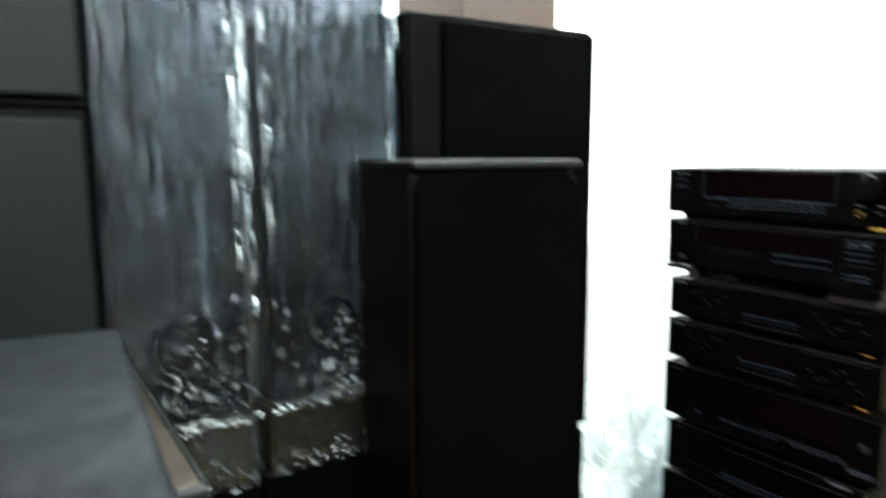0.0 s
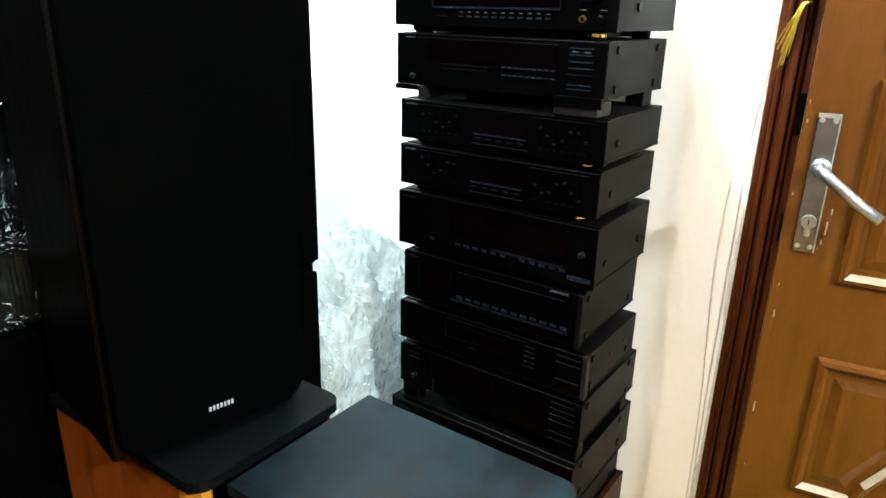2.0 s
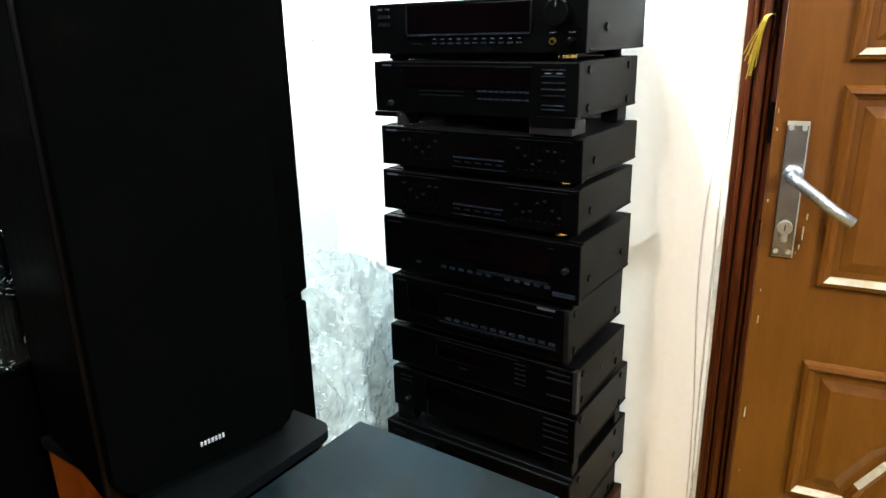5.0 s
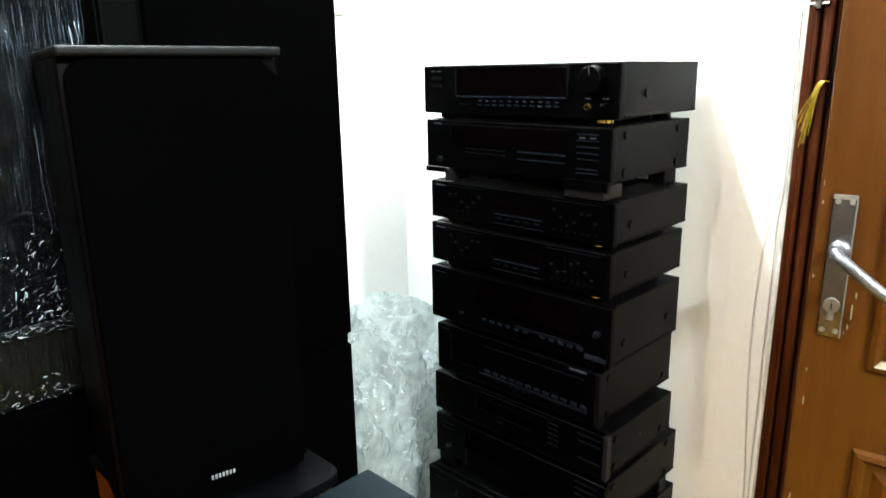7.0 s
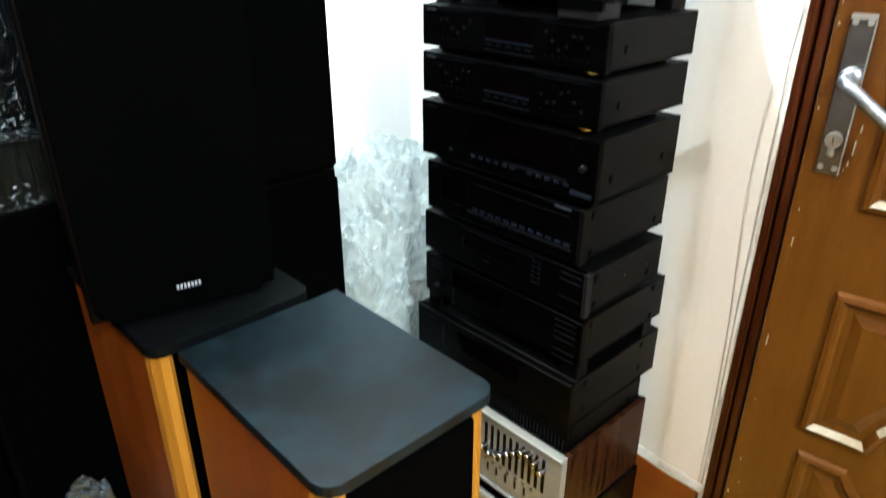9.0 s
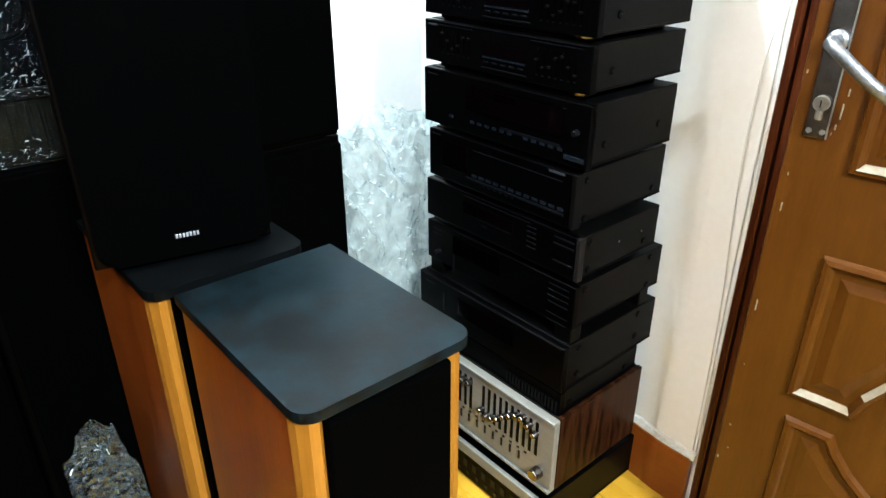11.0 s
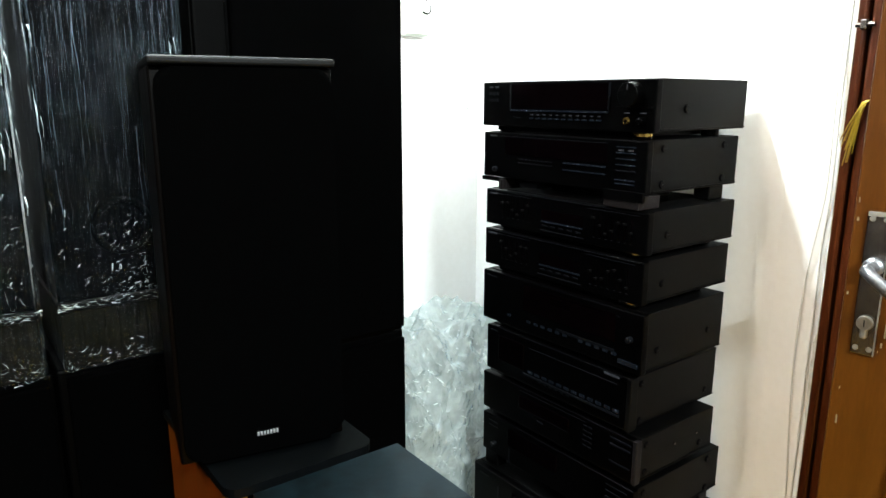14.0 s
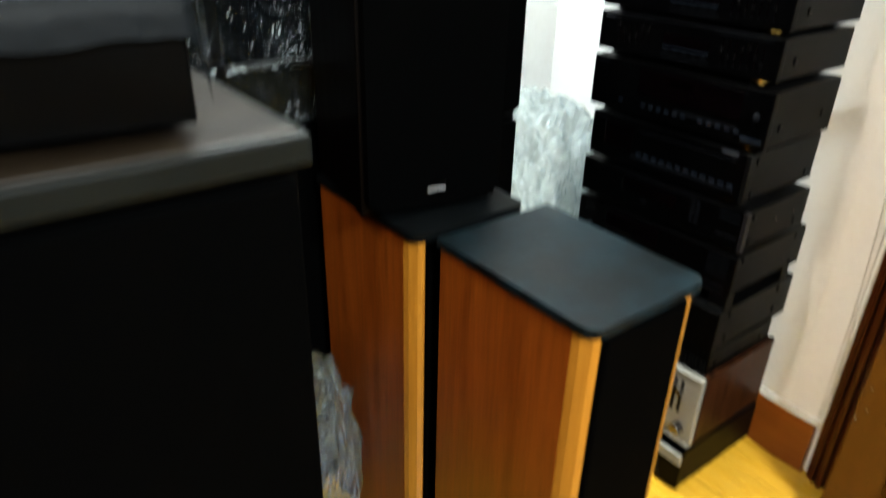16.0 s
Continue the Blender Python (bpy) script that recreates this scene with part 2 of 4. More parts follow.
# ---- mesh helpers ----
def box(bm, x0, x1, y0, y1, z0, z1, bev=0.0, seg=2):
    t = bmesh.new()
    bmesh.ops.create_cube(t, size=1)
    for v in t.verts:
        v.co = Vector(((x0 + x1) / 2 + v.co.x * (x1 - x0), (y0 + y1) / 2 + v.co.y * (y1 - y0), (z0 + z1) / 2 + v.co.z * (z1 - z0)))
    if bev:
        bmesh.ops.bevel(t, geom=t.edges[:], offset=bev, segments=seg, profile=0.5, affect="EDGES")
    return merge(bm, t)


def merge(bm, t):
    me = bpy.data.meshes.new("tmp")
    t.to_mesh(me)
    t.free()
    bm.from_mesh(me)
    bpy.data.meshes.remove(me)
    return bm


def rod(bm, a, b, r, seg=20, r2=None, bev=0.0):
    """A cylinder or cone from a to b."""
    a, b = Vector(a), Vector(b)
    t = bmesh.new()
    bmesh.ops.create_cone(t, cap_ends=True, segments=seg, radius1=r, radius2=r if r2 is None else r2, depth=(b - a).length)
    if bev:
        bmesh.ops.bevel(t, geom=[e for e in t.edges if len(e.link_faces) == 2 and e.calc_face_angle(0) > 1], offset=bev, segments=2, profile=0.5, affect="EDGES")
    m = Matrix.Translation((a + b) / 2) @ (b - a).to_track_quat("Z", "Y").to_matrix().to_4x4()
    bmesh.ops.transform(t, matrix=m, verts=t.verts)
    return merge(bm, t)


def tube(bm, pts, r, seg=8):
    rings = []
    pts = [Vector(p) for p in pts]
    for i, p in enumerate(pts):
        d = (pts[min(i + 1, len(pts) - 1)] - pts[max(i - 1, 0)]).normalized()
        q = d.to_track_quat("Z", "Y")
        rings.append([bm.verts.new(p + q @ Vector((r * math.cos(k * math.tau / seg), r * math.sin(k * math.tau / seg), 0))) for k in range(seg)])
    for a, b in zip(rings, rings[1:]):
        for k in range(seg):
            bm.faces.new((a[k], a[(k + 1) % seg], b[(k + 1) % seg], b[k]))
    bm.faces.new(rings[0][::-1])
    bm.faces.new(rings[-1])
    return bm


def prism(bm, outline, z0, z1):
    """An upright prism over a plan outline."""
    lo, hi = [bm.verts.new((x, y, z0)) for x, y in outline], [bm.verts.new((x, y, z1)) for x, y in outline]
    n = len(outline)
    for i in range(n):
        bm.faces.new((lo[i], lo[(i + 1) % n], hi[(i + 1) % n], hi[i]))
    bm.faces.new(lo[::-1])
    bm.faces.new(hi)
    return bm


def rounded(x0, x1, y0, y1, r, seg=5):
    out = []
    for cx, cy, a0 in ((x1 - r, y1 - r, 0), (x0 + r, y1 - r, 90), (x0 + r, y0 + r, 180), (x1 - r, y0 + r, 270)):
        out += [(cx + r * math.cos(radians(a0 + 90 * k / seg)), cy + r * math.sin(radians(a0 + 90 * k / seg))) for k in range(seg + 1)]
    return out


def part(name, bm, material, parent=None, label="", smooth=False):
    me = bpy.data.meshes.new(name)
    bmesh.ops.recalc_face_normals(bm, faces=bm.faces[:])
    bm.to_mesh(me)
    bm.free()
    if smooth:
        me.polygons.foreach_set("use_smooth", [True] * len(me.polygons))
    me.materials.append(material)
    ob = new(name, me)
    ob.parent = parent
    return tagged(ob, label)


def thing(name, m, label, category, group="", kind=""):
    ob = new(name)
    ob.matrix_basis = m
    ob.empty_display_size = 0.05
    return tagged(ob, label, category, group, kind)


def B():
    return bmesh.new()


# ---- structure ----
WX, WY = 1.401, 1.445
CX = 1.53      # the corner: the wall beyond the door runs slightly askew
H = 3.0


def east(y):
    """The face of the askew wall at y."""
    return WX + max(0.0, y - 0.43) * (CX - WX) / (WY - 0.43)


bm = prism(B(), [(WX, 0.28), (WX + 0.14, 0.28), (CX + 0.14, WY + 0.14), (CX, WY + 0.14), (CX, WY), (WX, 0.43)], 0, H)
box(bm, WX, WX + 0.14, -0.60, 0.28, 2.06, H)
box(bm, WX, WX + 0.14, -3.3, -0.60, 0, H)
tagged(part("wall_east", bm, M_WALL), "cream painted wall behind the equipment stack", "wall", kind="structure")
tagged(part("wall_north", box(B(), -1.8, CX, WY, WY + 0.14, 0, H), M_WALL), "cream painted back wall behind the speakers", "wall", kind="structure")
tagged(part("wall_west", box(B(), -1.8, -1.66, -3.3, WY, 0, H), M_FARWALL), "plain unseen side wall, darkened to cut bounced light", "wall", kind="structure")
tagged(part("wall_south", box(B(), -1.66, WX, -3.3, -3.16, 0, H), M_FARWALL), "plain unseen far wall, darkened to cut bounced light", "wall", kind="structure")
tagged(part("ceiling", box(B(), -1.8, CX + 0.14, -3.3, WY + 0.14, H, H + 0.1), M_CEIL), "plain white ceiling", "ceiling", kind="structure")
floor = tagged(part("floor", box(B(), -1.8, WX + 0.6, -3.3, WY + 0.14, -0.1, -0.006), M_FLOORGAP), "glossy yellow wood laminate floor", "floor", kind="structure")
tagged(part("wall_passage", box(B(), WX + 0.6, WX + 0.7, -1.7, WY, 0, H), M_WALL), "plain passage wall beyond the door", "wall", kind="structure")

bm = prism(B(), [(WX - 0.016, 0.352), (WX - 0.0005, 0.352), (WX - 0.0005, 0.43), (CX - 0.002, WY - 0.018), (CX - 0.018, WY - 0.018), (WX - 0.016, 0.43)], 0.0, 0.142)
tagged(part("baseboard", bm, M_BASE), "orange-brown wooden skirting board along the wall", "baseboard", kind="structure")
bm = B()
box(bm, -1.66, CX - 0.002, WY - 0.016, WY, 0.0, 0.142, 0.003)
tagged(part("baseboard", bm, M_BASE), "orange-brown wooden skirting board along the back wall", "baseboard", kind="structure")

# uneven plaster lip between wall and door frame, and on top of the skirting
rng = random.Random(4)
bm = B()
rows = []
for k in range(90):
    z = 0.14 + k * 0.0215
    w = 0.007 + 0.0025 * rng.random() + (0.004 if 0.2 < (k % 23) / 23 < 0.5 else 0)
    d = 0.002 + 0.002 * rng.random()
    rows.append([bm.verts.new(v) for v in ((WX + 0.002, 0.338 + w, z), (WX - d, 0.338 + w * 0.8, z), (WX - d * 1.3, 0.341, z), (WX - d, 0.336, z))])
for a, b in zip(rows, rows[1:]):
    for i in range(3):
        bm.faces.new((a[i], a[i + 1], b[i + 1], b[i]))
tagged(part("trim", bm, M_PLASTER), "rough plaster lip beside the door frame", "trim", kind="structure")
bm = B()
rows = []
for k in range(40):
    y = 0.345 + k * 0.026
    d = 0.004 + 0.004 * rng.random()
    rows.append([bm.verts.new(v) for v in ((east(y) + 0.001, y, 0.150 + d), (east(y) - d, y, 0.147 + d), (east(y) - 0.013, y, 0.1405))])
for a, b in zip(rows, rows[1:]):
    for i in range(2):
        bm.faces.new((a[i], a[i + 1], b[i + 1], b[i]))
tagged(part("trim", bm, M_PLASTER), "dirty grout line above the skirting", "trim", kind="structure")

# door frame with stepped mouldings
frame_1 = thing("door_frame", pose(0, 0, 0), "red-brown moulded wooden door frame", "door frame", kind="structure")
for side, name in ((1, "jamb"), (-1, "jamb")):
    bm = B()
    y_out, y_in = (0.338, 0.272) if side == 1 else (-0.668, -0.602)
    w = y_out - y_in
    if side == 1:
        steps = [(0.00, 0.20, 0.018), (0.20, 0.34, 0.030), (0.34, 0.44, 0.022), (0.44, 0.66, 0.034), (0.66, 0.78, 0.024), (0.78, 1.0, 0.016)]
    else:
        steps = [(0.0, 0.5, 0.02), (0.5, 1.0, 0.03)]
    for a, b, p in steps:
        box(bm, WX - p, WX + 0.001, y_out - b * w, y_out - a * w - 0.0005, 0, 2.12, 0.0035)
    part(name, bm, M_FRAME, frame_1)
    bm = B()
    if side == 1:
        box(bm, WX + 0.002, WX + 0.14, 0.250, 0.2795, 0, 2.06, 0.002)
    else:
        box(bm, WX + 0.002, WX + 0.14, -0.5995, -0.57, 0, 2.06, 0.002)
    part("lining", bm, M_FRAME, frame_1)
part("lintel", box(B(), WX - 0.03, WX - 0.001, -0.60, 0.27, 2.06, 2.12, 0.004), M_FRAME, frame_1)
bm = B()
box(bm, WX - 0.018, WX - 0.014, 0.268, 0.284, 1.085, 1.155, 0.001)
part("strike_plate", bm, M_SCREW, frame_1, "black lock strike on the frame")
bm = B()
box(bm, WX - 0.020, WX - 0.016, 0.268, 0.279, 0.90, 0.95, 0.001)
part("strike_plate", bm, M_SCREW, frame_1)
bm = B()
rod(bm, (WX - 0.036, 0.330, 1.41), (WX - 0.036, 0.302, 1.41), 0.004, 12)
box(bm, WX - 0.042, WX - 0.031, 0.312, 0.322, 1.402, 1.418, 0.002)
part("bolt", bm, M_CHROME, frame_1, "small chrome slide bolt")

# door leaf, ajar into the room
LEAF = (1.395 - 1.285, -0.52 - 0.258)
door = thing("door_1", pose(1.268, 0.258, 0.0, 0, 0, math.degrees(math.atan2(LEAF[1], LEAF[0]))), "brown varnished panelled wooden door standing slightly ajar", "door", kind="structure")
DL = math.hypot(*LEAF)
part("leaf", box(B(), 0, DL, 0.0, 0.040, 0.008, 2.03, 0.0025), M_DOOR, door)


def moulding(outline, parent):
    """A raised frame along a closed outline of (u, z), with a sunk inner slope; lower runs have worn varnish with a
    highlight painted in.
    """
    n = len(outline)
    cu, cz = sum(p[0] for p in outline) / n, sum(p[1] for p in outline) / n
    offs = [(0.0, 0.0), (0.004, -0.008), (0.011, -0.010), (0.016, -0.004), (0.020, -0.0012)]
    def inset(i, d):
        p0, p1, p2 = (Vector(outline[(i + k) % n]) for k in (-1, 0, 1))
        a, b = (p1 - p0).normalized(), (p2 - p1).normalized()
        na, nb = Vector((-a.y, a.x)), Vector((-b.y, b.x))
        m = (na + nb)
        m = m / max(0.35, m.dot(na))
        return p1 + m * d
    rings = [[(*inset(i, d), h) for i in range(n)] for d, h in offs]
    bm = B()
    vs = [[bm.verts.new((u, h, z)) for u, z, h in r] for r in rings]
    for a, b in zip(vs, vs[1:]):
        for i in range(n):
            bm.faces.new((a[i], a[(i + 1) % n], b[(i + 1) % n], b[i]))
    ob = part("panel_moulding", bm, M_DOOR, parent)
    # raised field inside
    bm = B()
    f0 = [bm.verts.new((*[c for c in (inset(i, 0.030)[0],)], -0.0004, inset(i, 0.030)[1])) for i in range(n)]
    f1 = [bm.verts.new((inset(i, 0.046)[0], -0.0055, inset(i, 0.046)[1])) for i in range(n)]
    for i in range(n):
        bm.faces.new((f0[i], f0[(i + 1) % n], f1[(i + 1) % n], f1[i]))
    bm.faces.new(f1)
    part("raised_panel", bm, M_DOOR, parent)
    # every upward-facing run's worn upper slope, its caught light painted as a pale strip
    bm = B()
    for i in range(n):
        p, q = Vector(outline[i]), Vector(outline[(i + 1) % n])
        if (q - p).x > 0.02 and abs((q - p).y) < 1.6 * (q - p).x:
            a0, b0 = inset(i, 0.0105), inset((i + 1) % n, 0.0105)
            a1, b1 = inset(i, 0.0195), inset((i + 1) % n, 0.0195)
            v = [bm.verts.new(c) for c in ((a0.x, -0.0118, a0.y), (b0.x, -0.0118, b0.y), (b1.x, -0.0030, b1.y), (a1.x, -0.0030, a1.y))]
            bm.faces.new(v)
    part("worn_lit_edge", bm, M_WEAR_HIGHLIGHT, parent, "worn varnish along the moulding with its highlight painted pale")


UL, UR = 0.088, DL - 0.088


moulding([(UL, 1.225), (UR, 1.225), (UR, 1.86), (UL, 1.86)], door)
moulding([(UL, 0.878), (UR, 0.878), (UR, 1.192), (UL, 1.192)], door)
half = [(UL, 0.490), (0.150, 0.490), (0.190, 0.488), (0.207, 0.528), (0.238, 0.575), (0.285, 0.610), (0.345, 0.625)]
mid = (UL + UR) / 2
moulding(half + [(2 * mid - u, z) for u, z in reversed(half)] + [(UR, 0.748), (UL, 0.748)], door)
half = [(UL + 0.008, 0.448), (0.172, 0.446), (0.186, 0.420), (0.212, 0.388), (0.255, 0.352), (0.33, 0.335)]
ring = half + [(2 * mid - u, z) for u, z in reversed(half)] + [(UR - 0.008, 0.15), (UL + 0.008, 0.15)]
moulding(ring[::-1], door)

# lock plate, lever, cylinder
plate = part("lock_plate", box(B(), 0.019, 0.051, -0.004, 0.001, 0.921, 1.138, 0.0012), M_CHROME, door, "worn chrome lock plate")
part("bevel", box(B(), 0.0195, 0.0505, -0.0052, -0.0041, 1.1315, 1.1385, 0.0004), M_NICKEL, plate, "bright bevelled upper edge")
part("bevel", box(B(), 0.0490, 0.0512, -0.0046, -0.0041, 0.9215, 1.1310), M_NICKEL, plate)
for u in (0.026, 0.044):
    for z in (0.931, 1.128):
        part("screw", rod(B(), (u, -0.0055, z), (u, -0.003, z), 0.0040, 12), M_NICKEL, plate)
bm = B()
rod(bm, (0.036, -0.004, 1.058), (0.036, -0.014, 1.058), 0.014, 20)
rod(bm, (0.036, -0.010, 1.058), (0.036, -0.048, 1.058), 0.009, 16)
tube(bm, [(0.034, -0.046, 1.061), (0.046, -0.052, 1.052), (0.070, -0.054, 1.034), (0.095, -0.053, 1.015), (0.122, -0.052, 0.998)], 0.0088, 12)
part("lever_handle", bm, M_LEVER, door, "worn grey metal lever handle", True)
bm = B()
rod(bm, (0.035, -0.004, 0.972), (0.035, -0.012, 0.972), 0.011, 20, bev=0.001)
box(bm, 0.030, 0.040, -0.012, -0.004, 0.948, 0.970, 0.003)
part("lock_cylinder", bm, M_NICKEL, door)
part("keyway", box(B(), 0.0342, 0.0358, -0.0124, -0.0115, 0.967, 0.977), M_SCREW, door)

rng = random.Random(21)
for k in range(9):
    uu, zz = 0.004 + 0.075 * rng.random() ** 3, 0.25 + 1.1 * rng.random()
    part("chip", box(B(), uu, uu + 0.001 + 0.002 * rng.random(), -0.0006, 0.0005, zz, zz + 0.002 + 0.006 * rng.random()), M_WEAR_HIGHLIGHT, door)

for uu, zz, hh in ((0.060, 0.952, 0.022), (0.063, 0.985, 0.010), (0.057, 0.936, 0.008), (0.012, 0.80, 0.014), (0.010, 0.62, 0.020)):
    part("scratch", box(B(), uu, uu + 0.0022, -0.0007, 0.0005, zz, zz + hh, 0.0004), M_WEAR_HIGHLIGHT, door, "pale scratch in the varnish")

# loose white cable down the wall beside the frame
cable = [(WX - 0.004, 0.357, 1.62), (WX - 0.006, 0.358, 1.397), (WX - 0.010, 0.356, 1.271), (WX - 0.008, 0.355, 1.148), (WX - 0.006, 0.366, 1.05), (WX - 0.005, 0.374, 0.974), (WX - 0.006, 0.377, 0.86), (WX - 0.006, 0.374, 0.755), (WX - 0.005, 0.368, 0.65), (WX - 0.004, 0.362, 0.548), (WX - 0.004, 0.358, 0.40), (WX - 0.004, 0.356, 0.16)]
def dense(pts, k=5):
    out = []
    for i in range(len(pts) - 1):
        p0, p1, p2, p3 = (Vector(pts[max(0, min(len(pts) - 1, i + d))]) for d in (-1, 0, 1, 2))
        for j in range(k):
            t = j / k
            out.append(0.5 * ((2 * p1) + (p2 - p0) * t + (2 * p0 - 5 * p1 + 4 * p2 - p3) * t * t + (3 * p1 - p0 - 3 * p2 + p3) * t ** 3))
    return out + [Vector(pts[-1])]
tagged(part("cable", tube(B(), dense(cable), 0.0011), M_WHITE, smooth=True), "thin white cable hanging loosely along the wall", "cable")
tagged(part("cable", tube(B(), dense([(x + 0.001, min(y, 0.360) - 0.007, z) for x, y, z in cable]), 0.0016), M_WHITE, smooth=True), "white cable fixed beside the door frame", "cable")

# yellow tinsel tuft tied to the frame
tuft = thing("tinsel", pose(WX - 0.034, 0.290, 1.285), "tuft of yellow tinsel thread hanging on the door frame", "decoration")
rng = random.Random(7)
for k in range(14):
    bm = B()
    s = rng.random()
    L = 0.05 + 0.045 * rng.random()
    tube(bm, dense([(0, 0, 0.01), (-0.004, 0.008 + 0.006 * s, 0.008), (-0.006, 0.014 + 0.008 * s, -0.2 * L), (-0.005, 0.017 + 0.016 * s, -0.6 * L), (-0.003, 0.020 + 0.022 * s, -L)], 4), 0.0009, 5)
    part("strand", bm, M_YELLOW, tuft)
bm = B()
tube(bm, dense([(0, 0, -0.035), (0.0, -0.003, 0.0), (0, 0.0, 0.03), (0, -0.004, 0.07)], 4), 0.0016, 6)
part("knot", bm, M_SCREW, tuft)

tagged(part("nail", rod(B(), (1.484, WY + 0.002, 1.266), (1.484, WY - 0.012, 1.269), 0.0014, 8), M_SCREW), "small dark nail in the wall", "nail")
sw = thing("junction_box", pose(1.268, WY, 1.463), "aged white plastic junction box on the wall", "junction box")
part("housing", box(B(), -0.02, 0.060, -0.028, -0.001, 0, 0.09, 0.004), M_SWITCH, sw)
part("cover", box(B(), -0.016, 0.056, -0.032, -0.0285, 0.004, 0.086, 0.002), M_SWITCH, sw)
tagged(part("cable", tube(B(), dense([(1.303, WY - 0.034, 1.526), (1.318, WY - 0.04, 1.521), (1.330, WY - 0.035, 1.541), (1.330, WY - 0.008, 1.59), (1.330, WY - 0.006, 1.9)]), 0.002), M_SCREW, smooth=True), "thin dark cable from the junction box", "cable")


# ---- the stack of hi-fi units ----
class Unit:
    def __init__(self, name, label, yr, yl, zb, zt, xf=1.116, xb=1.38, case=M_CASE, front=M_BLACK, cat="hi-fi unit", foot=0.0):
        yr += 0.004
        self.w, self.h, self.d = yl - yr, zt - zb, xb - xf
        self.ob = thing(name, pose(xf, (yr + yl) / 2, zb), label, cat, "stack of hi-fi units")
        w, h, d = self.w / 2, self.h, self.d
        part("case", box(B(), 0.016, d, -w + 0.002, w - 0.002, 0.002, h, 0.0015), case, self.ob)
        self.front = part("front_panel", box(B(), 0.0, 0.0155, -w, w, 0.0, h - 0.001, 0.002), front, self.ob)
        part("lid_seam", box(B(), 0.018, d - 0.002, -w + 0.0005, -w + 0.0019, 0.004, 0.0065), M_SCREW, self.ob)
        if foot:
            part("underside", box(B(), 0.014, d - 0.02, -w + 0.06, w - 0.032, -foot + 0.003, 0.0015), M_SCREW, self.ob)
            for x in (0.03, d - 0.04):
                for y in (-w + 0.045, w - 0.045):
                    ft = part("foot", rod(B(), (x, y, -foot), (x, y, 0.003), 0.016, 20, bev=0.0015), M_SCREW, self.ob)
                    if x < 0.1 and y < 0:
                        part("gold_ring", rod(B(), (x, y, -foot * 0.62), (x, y, -foot * 0.22), 0.0166, 20), M_GOLD, ft, "thin gold ring round the foot")

    def y(self, f):
        return self.w * (0.5 - f)

    def bar(self, name, f0, f1, v0, v1, material, out=0.0012, bev=0.0, label="", parent=None):
        return part(name, box(B(), -out, 0.001, self.y(f1), self.y(f0), self.h * v0, self.h * v1, bev), material, parent or self.ob, label)

    def knob(self, f, v, r, material=M_BLACK, out=0.014, name="knob"):
        y, z = self.y(f), self.h * v
        k = part(name, rod(B(), (-out, y, z), (0.001, y, z), r * 0.92, 28, r, 0.0012), material, self.ob)
        part("pointer", box(B(), -out - 0.0006, -out + 0.001, y - 0.0008, y + 0.0008, z + r * 0.35, z + r * 0.8), M_PRINT, k)

    def row(self, name, f0, f1, v, n, bw, bh, material, skip=()):
        for k in range(n):
            if k in skip:
                continue
            f = f0 + (f1 - f0) * k / max(1, n - 1)
            self.bar(name, f - bw / 2, f + bw / 2, v - bh / 2, v + bh / 2, material, 0.0016)

    def screws(self, spots):
        for x, v in spots:
            s = part("screw", rod(B(), (x, -self.w / 2 - 0.0008, self.h * v), (x, -self.w / 2 + 0.003, self.h * v), 0.0068, 16, bev=0.001), M_SCREW, self.ob)
            part("screw_slot", box(B(), x - 0.003, x + 0.003, -self.w / 2 - 0.0012, -self.w / 2 - 0.0006, self.h * v - 0.0007, self.h * v + 0.0007), M_LINE, s)

    def slider_bank(self, f0, f1, n, v0, v1, seed):
        r = random.Random(seed)
        for k in range(n):
            f = f0 + (f1 - f0) * k / (n - 1)
            s = self.bar("slider_slot", f - 0.003, f + 0.003, v0, v1, M_GLASS, 0.0006)
            c = 0.45 + 0.3 * math.sin(k * 1.3 + seed) + 0.1 * r.random()
            z = v0 + (v1 - v0) * min(0.9, max(0.1, c))
            self.bar("slider_cap", f - 0.006, f + 0.006, z - 0.025, z + 0.025, M_CASE, 0.006, 0.0006, parent=s)
            self.bar("scale_mark", f - 0.006, f + 0.006, v0 - 0.07, v0 - 0.05, M_LINE, 0.0008)


u = Unit("av_receiver", "black audio receiver with wide dark display on top of the stack", 0.503, 0.931, 1.243, 1.330, xb=1.384, foot=0.012)
win = u.bar("display", 0.205, 0.775, 0.40, 0.93, M_GLASS, 0.0018, 0.001, "glossy dark display window")
u.bar("window_rim", 0.198, 0.204, 0.38, 0.94, M_LINE, 0.003, parent=win)
u.bar("window_rim", 0.776, 0.782, 0.38, 0.94, M_LINE, 0.003, parent=win)
u.bar("window_rim", 0.204, 0.776, 0.345, 0.385, M_BUTTON, 0.003, parent=win)
u.row("button", 0.34, 0.73, 0.20, 11, 0.024, 0.035, M_BUTTON)
u.row("mark", 0.34, 0.73, 0.28, 11, 0.014, 0.022, M_PRINT)
u.row("button", 0.23, 0.26, 0.20, 2, 0.022, 0.03, M_LINE)
u.bar("panel_joint", 0.80, 0.985, 0.44, 0.47, M_SCREW, 0.0006)
u.knob(0.895, 0.70, 0.0215, M_BLACK, 0.018, "volume_knob")
u.knob(0.945, 0.22, 0.006, M_BLACK, 0.012)
part("headphone_jack", rod(B(), (-0.003, u.y(0.868), u.h * 0.21), (0.001, u.y(0.868), u.h * 0.21), 0.0055, 16, 0.0062), M_GOLD, u.ob, "gold headphone socket")
